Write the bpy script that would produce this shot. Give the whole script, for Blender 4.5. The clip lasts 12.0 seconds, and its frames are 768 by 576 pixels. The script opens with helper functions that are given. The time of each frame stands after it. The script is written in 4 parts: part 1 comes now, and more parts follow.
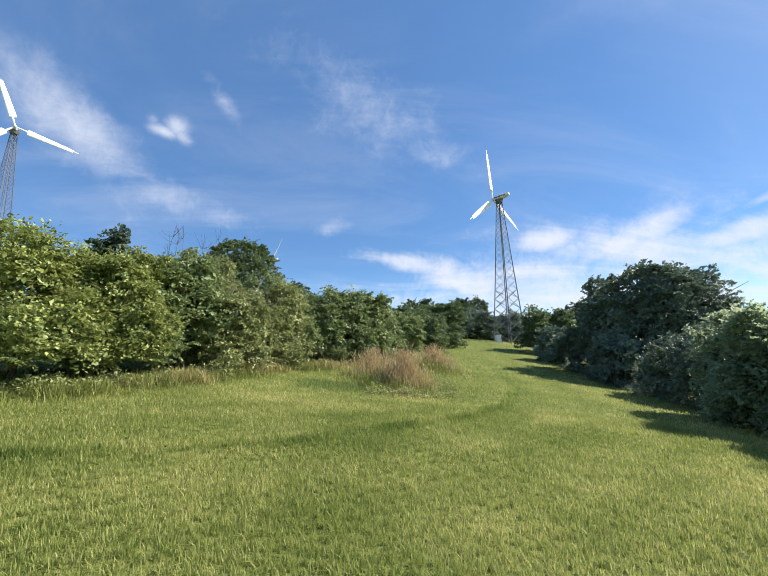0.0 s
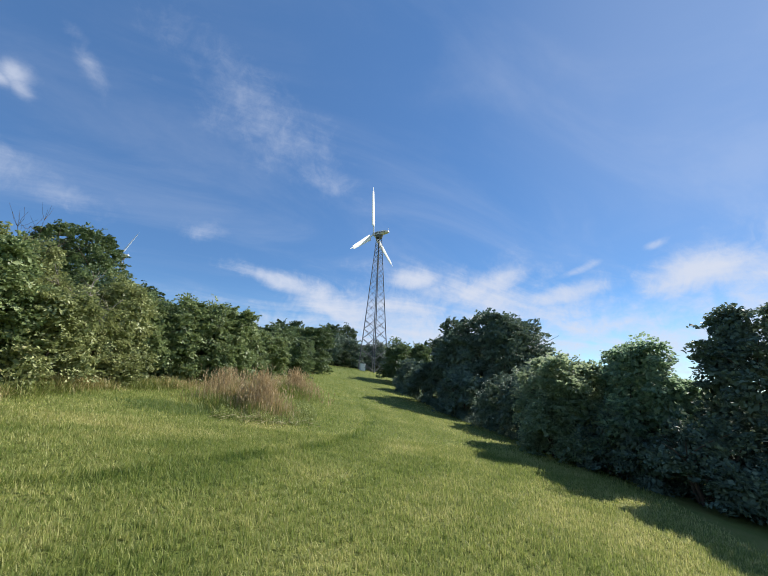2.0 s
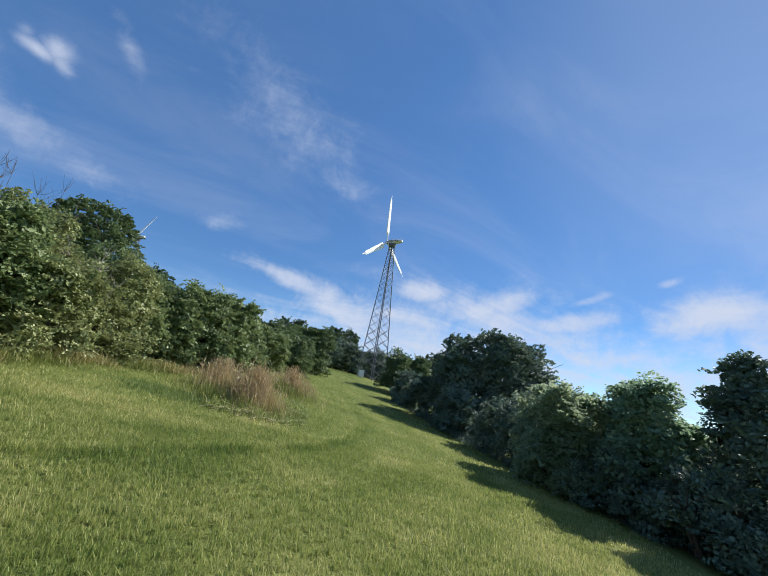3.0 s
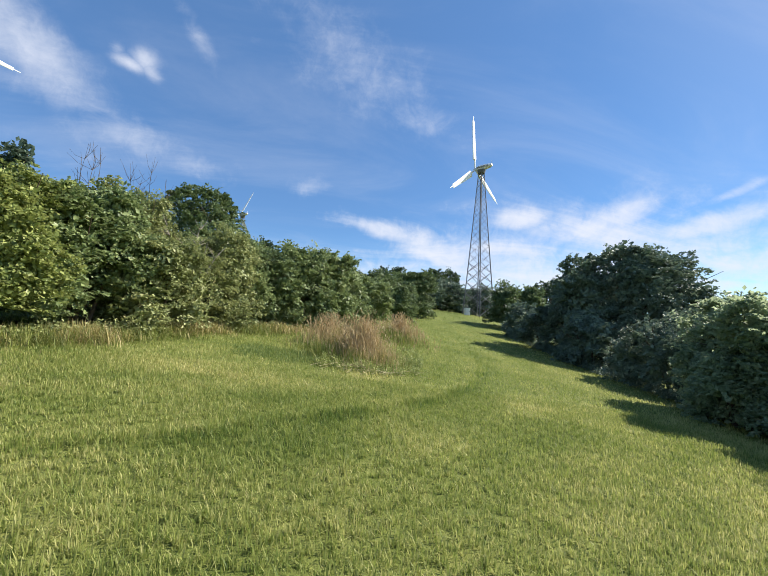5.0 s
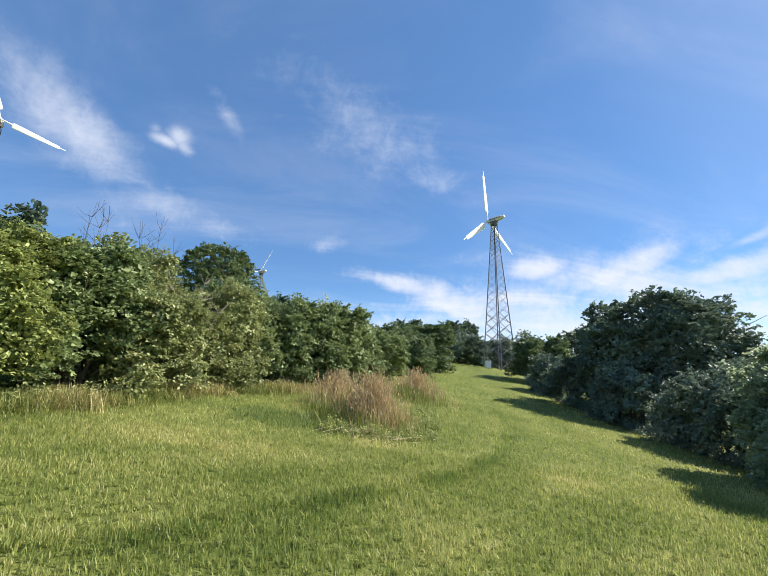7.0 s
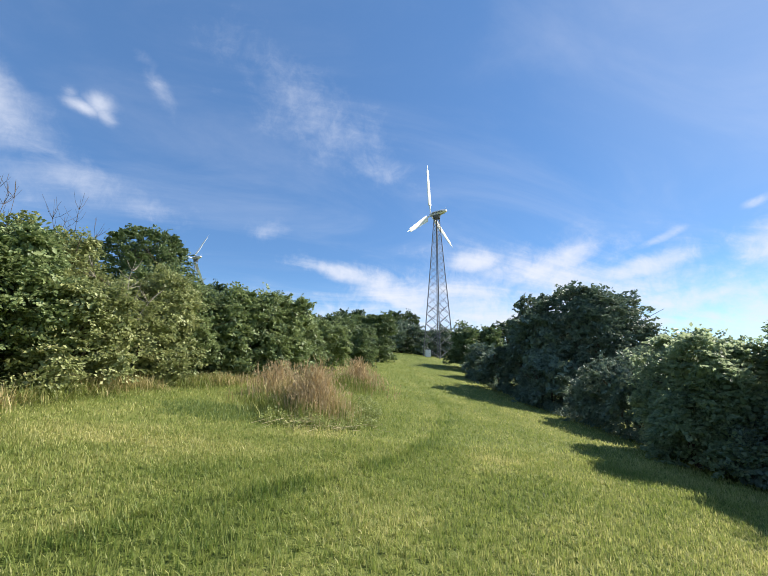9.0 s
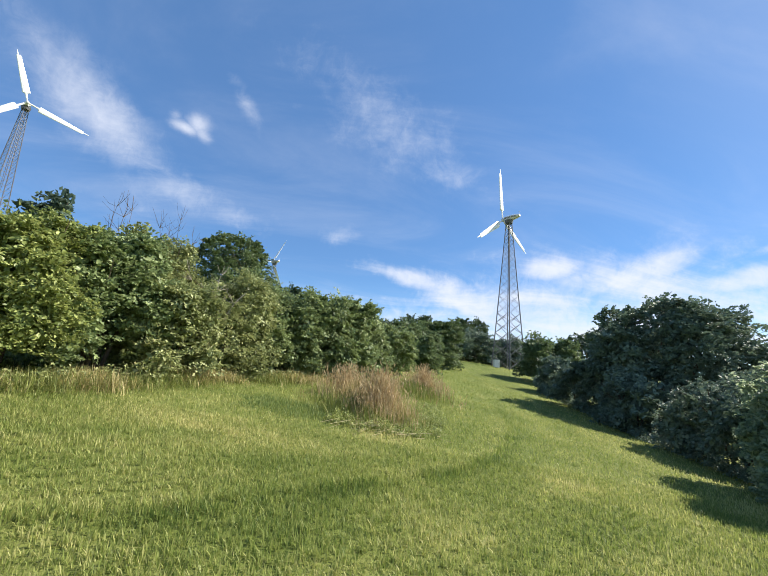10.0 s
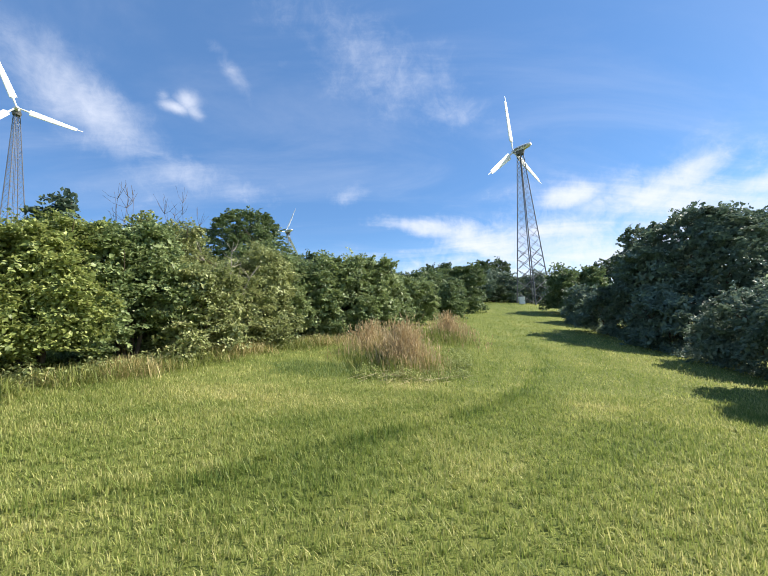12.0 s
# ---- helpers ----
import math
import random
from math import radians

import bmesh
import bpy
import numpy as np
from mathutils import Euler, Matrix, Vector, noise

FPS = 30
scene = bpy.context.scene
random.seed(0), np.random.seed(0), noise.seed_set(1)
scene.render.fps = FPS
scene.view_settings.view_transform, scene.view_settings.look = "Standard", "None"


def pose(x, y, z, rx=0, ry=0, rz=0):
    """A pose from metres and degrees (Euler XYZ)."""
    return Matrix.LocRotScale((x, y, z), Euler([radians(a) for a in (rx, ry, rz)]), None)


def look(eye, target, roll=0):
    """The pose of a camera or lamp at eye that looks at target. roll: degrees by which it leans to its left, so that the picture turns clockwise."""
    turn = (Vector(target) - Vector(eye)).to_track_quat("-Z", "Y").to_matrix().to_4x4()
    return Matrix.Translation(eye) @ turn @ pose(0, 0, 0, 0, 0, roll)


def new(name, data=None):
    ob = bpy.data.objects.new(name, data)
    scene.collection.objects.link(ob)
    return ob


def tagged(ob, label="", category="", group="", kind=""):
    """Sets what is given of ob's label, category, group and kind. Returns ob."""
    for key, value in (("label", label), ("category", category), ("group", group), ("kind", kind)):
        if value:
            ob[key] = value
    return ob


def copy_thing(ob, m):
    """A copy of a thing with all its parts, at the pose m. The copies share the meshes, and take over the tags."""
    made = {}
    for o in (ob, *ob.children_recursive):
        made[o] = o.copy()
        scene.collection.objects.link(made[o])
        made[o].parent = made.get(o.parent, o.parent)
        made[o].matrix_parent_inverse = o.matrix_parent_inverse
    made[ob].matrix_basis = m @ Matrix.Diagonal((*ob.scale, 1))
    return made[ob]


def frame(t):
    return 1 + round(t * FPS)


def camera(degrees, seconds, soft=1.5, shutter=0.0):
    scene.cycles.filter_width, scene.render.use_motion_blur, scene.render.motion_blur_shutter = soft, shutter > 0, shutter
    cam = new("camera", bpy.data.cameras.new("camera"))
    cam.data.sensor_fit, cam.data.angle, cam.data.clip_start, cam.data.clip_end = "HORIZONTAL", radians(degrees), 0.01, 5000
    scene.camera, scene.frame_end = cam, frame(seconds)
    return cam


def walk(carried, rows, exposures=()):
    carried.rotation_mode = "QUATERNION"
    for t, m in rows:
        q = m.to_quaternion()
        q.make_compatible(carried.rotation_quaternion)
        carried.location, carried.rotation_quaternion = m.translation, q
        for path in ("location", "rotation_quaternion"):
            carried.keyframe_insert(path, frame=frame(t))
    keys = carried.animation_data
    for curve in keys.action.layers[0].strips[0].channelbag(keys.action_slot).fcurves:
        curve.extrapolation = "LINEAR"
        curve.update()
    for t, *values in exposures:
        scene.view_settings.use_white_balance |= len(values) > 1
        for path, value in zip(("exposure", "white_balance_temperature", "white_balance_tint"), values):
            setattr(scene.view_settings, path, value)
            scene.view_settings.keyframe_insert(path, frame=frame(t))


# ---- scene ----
cam = camera(91.3, 12.0, soft=0.9)
# seconds, eye x, y, z, yaw, pitch, roll
ROWS = [
    (0.0, 0.0, 0.0, 1.6, -5.98, 10.48, -1.01),
    (0.5, -0.017, 0.049, 1.578, -10.52, 12.19, -2.91),
    (1.0, -0.005, 0.07, 1.588, -19.36, 11.96, -6.52),
    (1.5, 0.034, 0.078, 1.611, -17.7, 8.89, 1.03),
    (2.0, 0.063, 0.073, 1.598, -25.33, 14.46, 2.41),
    (2.5, 0.094, 0.08, 1.587, -22.0, 15.51, 6.59),
    (2.7, 0.108, 0.1, 1.588, -23.67, 15.27, 9.54),
    (4.3, 0.28, 1.114, 1.69, -25.05, 18.2, 0.82),
    (4.5, 0.315, 1.25, 1.691, -22.88, 16.2, -1.22),
    (5.0, 0.445, 1.432, 1.668, -10.17, 5.47, 2.64),
    (5.5, 0.485, 1.735, 1.666, -9.59, 12.15, 5.1),
    (6.0, 0.603, 1.918, 1.68, -8.9, 10.32, 4.5),
    (6.5, 0.709, 2.03, 1.688, -4.43, 8.46, 1.28),
    (7.0, 0.686, 2.004, 1.729, -7.24, 13.49, 1.79),
    (7.5, 0.66, 2.014, 1.736, -12.7, 15.28, 3.5),
    (7.7, 0.68, 1.999, 1.72, -14.47, 16.46, -0.07),
    (9.3, 0.676, 1.883, 1.75, -16.08, 10.5, 1.22),
    (9.5, 0.661, 1.896, 1.756, -13.18, 9.83, 2.2),
    (10.0, 0.665, 1.83, 1.78, -5.54, 12.47, 4.48),
    (10.5, 0.64, 1.898, 1.777, 0.0, 10.0, -0.6),
    (11.0, 0.663, 1.892, 1.773, 2.1, 10.68, 0.29),
    (11.5, 0.724, 1.898, 1.763, -1.47, 7.82, -3.76),
    (12.0, 0.838, 1.887, 1.761, -2.57, 5.58, -3.25),
]
walk(cam, [(t, pose(x, y, z, 90 + pitch, 0, yaw) @ pose(0, 0, 0, 0, 0, roll)) for t, x, y, z, yaw, pitch, roll in ROWS],
     exposures=[(0.0, 0.98, 6500, 10), (1.0, 0.93, 6500, 10), (1.5, 0.85, 6500, 10), (2.0, 0.65, 6250, 10), (2.5, 0.57, 6000, 10), (4.5, 0.54, 6000, 10), (5.0, 0.93, 6500, 10), (5.5, 0.99, 6500, 10), (7.0, 1.0, 6500, 10), (7.5, 0.95, 6500, 10), (9.5, 0.96, 6500, 10), (10.5, 1.09, 6500, 10), (12.0, 1.11, 6500, 10)])

# ---------------------------------------------------------------- light
SUN_AZ, SUN_EL = 83.0, 40.0          # degrees clockwise from +y, and above the horizon
SUN_WAY = Vector((math.sin(radians(SUN_AZ)) * math.cos(radians(SUN_EL)), math.cos(radians(SUN_AZ)) * math.cos(radians(SUN_EL)), math.sin(radians(SUN_EL))))
sun_data = bpy.data.lights.new("sun", "SUN")
sun_data.energy, sun_data.angle, sun_data.color = 4.8, radians(0.6), (1.0, 0.93, 0.82)
sun = new("sun", sun_data)
sun.matrix_world = look(SUN_WAY * 100, (0, 0, 0))


class Nodes:
    """A small hand for wiring node trees."""

    def __init__(self, tree):
        self.tree = tree
        tree.nodes.clear()

    def add(self, kind, inputs=None, **settings):
        n = self.tree.nodes.new(kind)
        for key, value in settings.items():
            setattr(n, key, value)
        for key, value in (inputs or {}).items():
            if isinstance(value, bpy.types.NodeSocket):
                self.tree.links.new(value, n.inputs[key])
            else:
                n.inputs[key].default_value = value
        return n

    def math(self, op, a, b=0.0, clamp=False):
        return self.add("ShaderNodeMath", {0: a, 1: b}, operation=op, use_clamp=clamp).outputs[0]

    def vec(self, op, a, b=(0, 0, 0)):
        return self.add("ShaderNodeVectorMath", {0: a, 1: b}, operation=op)

    def span(self, value, a, b, lo=0.0, hi=1.0):
        return self.add("ShaderNodeMapRange", {0: value, 1: a, 2: b, 3: lo, 4: hi}, interpolation_type="SMOOTHSTEP").outputs[0]

    def noise(self, where, scale, detail=4.0, rough=0.55, distortion=0.0):
        return self.add("ShaderNodeTexNoise", {"Vector": where, "Scale": scale, "Detail": detail, "Roughness": rough, "Distortion": distortion}).outputs["Fac"]

    def ramp(self, fac, stops):
        n = self.add("ShaderNodeValToRGB", {0: fac})
        el = n.color_ramp.elements
        while len(el) < len(stops):
            el.new(0.5)
        for e, (at, colour) in zip(el, stops):
            e.position, e.color = at, (*colour, 1)
        return n.outputs[0]

    def mix(self, fac, a, b, blend="MIX"):
        n = self.add("ShaderNodeMix", data_type="RGBA", blend_type=blend)
        for key, value in ((0, fac), (6, a), (7, b)):
            if isinstance(value, bpy.types.NodeSocket):
                self.tree.links.new(value, n.inputs[key])
            else:
                n.inputs[key].default_value = value if key == 0 else (*value[:3], 1)
        return n.outputs[2]


def build_sky():
    world = bpy.data.worlds.new("sky")
    scene.world = world
    world.use_nodes = True
    k = Nodes(world.node_tree)
    way = k.add("ShaderNodeTexCoord").outputs["Generated"]
    air = k.add("ShaderNodeTexSky", sky_type="NISHITA", sun_disc=False, sun_elevation=radians(SUN_EL), sun_rotation=radians(SUN_AZ),
                altitude=100.0, air_density=1.0, dust_density=0.05, ozone_density=3.0).outputs[0]
    xyz = k.add("ShaderNodeSeparateXYZ", {0: way})
    lift = k.math("ADD", k.math("MAXIMUM", xyz.outputs[2], 0.0), 0.16)
    flat = k.add("ShaderNodeCombineXYZ", {0: k.math("DIVIDE", xyz.outputs[0], lift), 1: k.math("DIVIDE", xyz.outputs[1], lift), 2: 0.0}).outputs[0]
    flat = k.add("ShaderNodeMapping", {0: flat, 2: (0, 0, radians(-35)), 3: (0.55, 1.25, 1.0)}).outputs[0]
    wisp = k.noise(flat, 1.6, 7.0, 0.6, 0.8)
    fine = k.noise(way, 11.0, 7.0, 0.64, 0.4)
    # banks, puffs and streaks: azimuth, elevation, half width, half height in degrees, tilt, weight
    total = None
    for az, el, wide, high, tilt, weight in (
            (-36.5, 27.4, 7, 3.2, -33, 0.72), (-39.5, 31, 3.5, 2.4, -40, 0.5), (-26, 22.5, 8, 2.2, -20, 0.36), (-18, 19.5, 7, 2.2, -25, 0.3), (-26.6, 29.3, 1.5, 0.7, -5, 0.78), (-25.2, 30.2, 1.2, 1.2, 20, 0.72), (-24.4, 29.3, 1.1, 0.7, -30, 0.66), (-28.1, 30.3, 0.7, 0.8, 60, 0.5),
            (-19.2, 34.6, 2.8, 1.1, -52, 0.46), (-20.8, 36.6, 1.6, 0.9, -20, 0.4), (4, 36, 13, 4.2, -27, 0.44), (14.5, 30.2, 5, 2.0, -18, 0.46), (-2.6, 19.1, 2.8, 1.2, 25, 0.42),
            (10, 14.2, 6.5, 1.3, -14, 0.85), (16.5, 12.2, 6, 2.0, -18, 0.85), (22, 9.8, 6, 3.2, -12, 0.85), (30, 15.7, 3.8, 1.5, 4, 0.86), (43.5, 15.7, 3.2, 1.6, 10, 0.95), (38, 13.5, 5.5, 1.8, 12, 0.8),
            (51.5, 13.2, 5.5, 1.3, 10, 0.98), (53.5, 16.2, 3.2, 0.5, 20, 0.62), (62.8, 18.4, 1.1, 0.45, 15, 0.65), (66.7, 14.6, 5, 2.2, 8, 0.98), (30, 10.2, 9, 4.2, 0, 0.84), (41, 9.4, 9, 3.4, 0, 0.8), (56, 8.4, 8, 1.5, 3, 0.82),
            (39, 11.8, 17, 4.6, 0, 0.7), (34, 7.0, 26, 3.6, 0, 0.86), (70, 6, 22, 3, 0, 0.8), (84, 12, 16, 5, 0, 0.8), (120, 14, 25, 8, 0, 0.8), (-110, 16, 30, 8, 0, 0.7), (170, 20, 30, 9, 0, 0.7)):
        a, e = radians(az), radians(el)
        d0 = Vector((math.sin(a) * math.cos(e), math.cos(a) * math.cos(e), math.sin(e)))
        level = Vector((math.cos(a), -math.sin(a), 0))
        right = level * math.cos(radians(tilt)) + level.cross(d0) * math.sin(radians(tilt))
        u = k.math("DIVIDE", k.vec("DOT_PRODUCT", way, tuple(right)).outputs["Value"], math.sin(radians(wide)) * 1.35)
        up = right.cross(d0)
        v = k.math("DIVIDE", k.vec("DOT_PRODUCT", way, tuple(up)).outputs["Value"], math.sin(radians(high)) * 1.35)
        front = k.math("GREATER_THAN", k.vec("DOT_PRODUCT", way, tuple(d0)).outputs["Value"], 0.2)
        r2 = k.math("ADD", k.math("MULTIPLY", u, u), k.math("MULTIPLY", v, v))
        blob = k.math("MULTIPLY", k.math("MULTIPLY", k.math("POWER", 2.718, k.math("MULTIPLY", r2, -1.0)), weight), front)
        total = blob if total is None else k.math("MAXIMUM", total, blob)
    finer = k.noise(way, 26.0, 6.0, 0.68, 0.8)
    grain = k.math("ADD", k.math("MULTIPLY", wisp, 0.5), k.math("ADD", k.math("MULTIPLY", fine, 0.45), k.math("MULTIPLY", finer, 0.27)))
    low = k.span(xyz.outputs[2], 0.38, 0.24)
    rough = k.math("ADD", 1.25, k.math("MULTIPLY", low, 0.85))
    eroded = k.math("ADD", total, k.math("MULTIPLY", k.math("SUBTRACT", grain, 0.6), rough))
    dense = k.math("ADD", k.math("MULTIPLY", k.span(eroded, 0.16, 1.08), 0.86), k.math("MULTIPLY", k.span(wisp, 0.38, 0.8), 0.16), clamp=True)
    aureole = k.span(k.vec("DOT_PRODUCT", way, tuple(SUN_WAY)).outputs["Value"], 0.8, 1.02)
    dense = k.math("ADD", dense, k.math("MULTIPLY", aureole, 0.16), clamp=True)
    azure = k.mix(k.math("MULTIPLY", k.span(xyz.outputs[2], 0.03, 0.3), 0.4), k.mix(1.0, air, (0.74, 0.97, 1.15), "MULTIPLY"), (0.95, 2.08, 4.35))
    colour = k.mix(dense, azure, (5.9, 6.2, 7.0))
    back = k.add("ShaderNodeBackground", {"Color": colour, "Strength": 0.076})
    k.tree.links.new(back.outputs[0], k.add("ShaderNodeOutputWorld").inputs[0])


build_sky()


# ---------------------------------------------------------------- materials
def material(name):
    m = bpy.data.materials.new(name)
    m.use_nodes = True
    return m, Nodes(m.node_tree)


def finish(k, shader):
    k.tree.links.new(shader, k.add("ShaderNodeOutputMaterial").inputs[0])


def leaf_material(name, dark, mid, light, odd, shine=0.45, through_share=0.2, patch=0.55, gloss=0.4):
    """Leaves: each one its own shade, larger patches of younger and older growth, some light through the blade."""
    m, k = material(name)
    geo = k.add("ShaderNodeNewGeometry")
    each = geo.outputs["Random Per Island"]
    tone = k.math("ADD", k.math("MULTIPLY", each, 0.55), k.math("MULTIPLY", k.noise(geo.outputs["Position"], patch, 3.0), 0.5))
    colour = k.ramp(tone, [(0.22, dark), (0.5, mid), (0.78, light), (0.93, odd)])
    veins = k.noise(geo.outputs["Position"], 60.0, 2.0)
    colour = k.mix(k.math("MULTIPLY", veins, 0.35), colour, tuple(c * 0.55 for c in mid))
    skin = k.add("ShaderNodeBsdfPrincipled", {"Base Color": colour, "Roughness": shine, "IOR": 1.42, "Specular IOR Level": gloss})
    glow = k.add("ShaderNodeBsdfTranslucent", {"Color": k.mix(0.5, colour, tuple(min(1, c * 1.7) for c in light))})
    both = k.add("ShaderNodeMixShader", {0: through_share, 1: skin.outputs[0], 2: glow.outputs[0]})
    finish(k, both.outputs[0])
    return m


def bark_material(name, a, b):
    m, k = material(name)
    pos = k.add("ShaderNodeNewGeometry").outputs["Position"]
    n = k.noise(k.add("ShaderNodeMapping", {0: pos, 3: (9, 9, 2)}).outputs[0], 4.0, 5.0, 0.65)
    bump = k.add("ShaderNodeBump", {"Height": n, "Strength": 0.5, "Distance": 0.01})
    skin = k.add("ShaderNodeBsdfPrincipled", {"Base Color": k.ramp(n, [(0.3, a), (0.7, b)]), "Roughness": 0.85, "Normal": bump.outputs[0]})
    finish(k, skin.outputs[0])
    return m


def grass_material(name, stops, through_share=0.35, rough=0.55, dry=False):
    m, k = material(name)
    geo = k.add("ShaderNodeNewGeometry")
    pos = geo.outputs["Position"]
    wide = k.add("ShaderNodeAttribute", attribute_name="dry").outputs["Fac"] if dry else k.noise(pos, 0.35, 4.0, 0.6)
    small = k.noise(pos, 2.3, 3.0)
    tone = k.math("ADD", k.math("MULTIPLY", geo.outputs["Random Per Island"], 0.4), k.math("ADD", k.math("MULTIPLY", wide, 0.55 if dry else 0.42), k.math("MULTIPLY", small, 0.12)))
    colour = k.ramp(tone, stops)
    skin = k.add("ShaderNodeBsdfPrincipled", {"Base Color": colour, "Roughness": rough, "Specular IOR Level": 0.35})
    glow = k.add("ShaderNodeBsdfTranslucent", {"Color": colour})
    finish(k, k.add("ShaderNodeMixShader", {0: through_share, 1: skin.outputs[0], 2: glow.outputs[0]}).outputs[0])
    return m


def metal_material(name, a, b, rough, metal=0.0, scale=3.0, streak=1.0):
    m, k = material(name)
    pos = k.add("ShaderNodeTexCoord").outputs["Object"]
    n = k.noise(k.add("ShaderNodeMapping", {0: pos, 3: (1, 1, streak)}).outputs[0], scale, 5.0, 0.65)
    fine = k.noise(pos, scale * 14, 3.0)
    mixed = k.math("ADD", k.math("MULTIPLY", n, 0.75), k.math("MULTIPLY", fine, 0.25))
    skin = k.add("ShaderNodeBsdfPrincipled", {"Base Color": k.ramp(mixed, [(0.33, a), (0.62, b)]), "Roughness": rough, "Metallic": metal})
    finish(k, skin.outputs[0])
    return m


MAT_LEAF_YELLOW = leaf_material("leaf_yellow_green", (0.09, 0.125, 0.034), (0.24, 0.29, 0.088), (0.44, 0.475, 0.155), (0.58, 0.55, 0.22))
MAT_LEAF_OLIVE = leaf_material("leaf_olive", (0.1, 0.13, 0.045), (0.235, 0.27, 0.1), (0.41, 0.44, 0.19), (0.55, 0.46, 0.24))
MAT_LEAF_GREEN = leaf_material("leaf_mid_green", (0.07, 0.112, 0.045), (0.185, 0.245, 0.095), (0.32, 0.385, 0.165), (0.44, 0.46, 0.22))
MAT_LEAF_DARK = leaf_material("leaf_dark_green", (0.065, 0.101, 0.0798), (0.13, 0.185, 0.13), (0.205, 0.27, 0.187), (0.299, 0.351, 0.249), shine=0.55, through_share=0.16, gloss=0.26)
MAT_LEAF_DEEP = leaf_material("leaf_deep_green", (0.052, 0.088, 0.036), (0.12, 0.172, 0.072), (0.2, 0.262, 0.115), (0.28, 0.33, 0.165), shine=0.5, gloss=0.3)
MAT_LEAF_SILVER = leaf_material("leaf_grey_green", (0.0815, 0.14, 0.0911), (0.183, 0.269, 0.162), (0.306, 0.408, 0.25), (0.451, 0.524, 0.367), shine=0.5, through_share=0.42, gloss=0.3)
MAT_LEAF_SHEEN = leaf_material("leaf_light_grey_green", (0.089, 0.142, 0.0873), (0.205, 0.271, 0.148), (0.355, 0.416, 0.251), (0.491, 0.468, 0.358), shine=0.45, through_share=0.5, gloss=0.3)
MAT_LEAF_FAR = leaf_material("leaf_far_wood", (0.025, 0.05, 0.022), (0.055, 0.09, 0.038), (0.095, 0.135, 0.06), (0.14, 0.17, 0.08), patch=0.2)
MAT_BARK = bark_material("bark_brown", (0.05, 0.035, 0.022), (0.15, 0.11, 0.075))
MAT_DEADWOOD = bark_material("bark_dead", (0.2, 0.17, 0.13), (0.4, 0.36, 0.3))
MAT_STEEL = metal_material("galvanised_steel", (0.06, 0.063, 0.074), (0.155, 0.157, 0.17), 0.55, 0.2, 1.5)
MAT_STEEL_DARK = metal_material("dark_steel", (0.06, 0.062, 0.066), (0.14, 0.14, 0.14), 0.55, 0.3, 1.5)
MAT_BLADE = metal_material("white_gelcoat", (0.82, 0.82, 0.82), (0.9, 0.9, 0.9), 0.35, 0.0, 0.7)
MAT_NACELLE = metal_material("weathered_white_shell", (0.5, 0.5, 0.54), (0.74, 0.74, 0.79), 0.5, 0.0, 1.1, 0.4)
MAT_NACELLE_DIRT = metal_material("oil_stained_shell", (0.09, 0.085, 0.08), (0.28, 0.26, 0.23), 0.6, 0.0, 1.4)
MAT_CABINET = metal_material("cabinet_paint", (0.72, 0.72, 0.7), (0.84, 0.84, 0.82), 0.5, 0.0, 2.0)
MAT_GRASS = grass_material("grass_blades", [(0.2, (0.106, 0.168, 0.036)), (0.42, (0.206, 0.265, 0.057)), (0.64, (0.35, 0.38, 0.112)), (0.86, (0.62, 0.57, 0.25))], through_share=0.5, dry=True)
MAT_GRASS_TALL = grass_material("grass_unmown", [(0.25, (0.11, 0.15, 0.03)), (0.5, (0.22, 0.26, 0.06)), (0.75, (0.4, 0.38, 0.14))])
MAT_GRASS_BLUE = grass_material("grass_blue_green", [(0.25, (0.11, 0.17, 0.046)), (0.55, (0.195, 0.26, 0.078)), (0.85, (0.31, 0.36, 0.14))])
MAT_GRASS_DRY = grass_material("grass_dry", [(0.2, (0.2, 0.2, 0.062)), (0.5, (0.42, 0.35, 0.145)), (0.85, (0.63, 0.52, 0.28))], 0.25)
MAT_GRASS_RED = grass_material("grass_seed_heads", [(0.2, (0.27, 0.19, 0.09)), (0.5, (0.52, 0.39, 0.21)), (0.85, (0.7, 0.58, 0.38))], 0.25)
MAT_STRAW = grass_material("cut_straw", [(0.2, (0.3, 0.27, 0.12)), (0.8, (0.6, 0.52, 0.3))], 0.2)


def ground_material():
    m, k = material("meadow_soil_and_thatch")
    pos = k.add("ShaderNodeNewGeometry").outputs["Position"]
    wide, mid, fine = k.add("ShaderNodeAttribute", attribute_name="dry").outputs["Fac"], k.noise(pos, 2.1, 5.0, 0.65), k.noise(pos, 40.0, 4.0, 0.7)
    tone = k.math("ADD", k.math("MULTIPLY", wide, 0.4), k.math("ADD", k.math("MULTIPLY", mid, 0.35), k.math("MULTIPLY", fine, 0.3)))
    colour = k.ramp(tone, [(0.3, (0.054, 0.078, 0.017)), (0.48, (0.115, 0.145, 0.032)), (0.64, (0.19, 0.205, 0.056)), (0.82, (0.3, 0.265, 0.1))])
    bump = k.add("ShaderNodeBump", {"Height": k.math("ADD", fine, mid), "Strength": 0.7, "Distance": 0.04})
    finish(k, k.add("ShaderNodeBsdfPrincipled", {"Base Color": colour, "Roughness": 0.9, "Specular IOR Level": 0.15, "Normal": bump.outputs[0]}).outputs[0])
    return m


MAT_GROUND = ground_material()


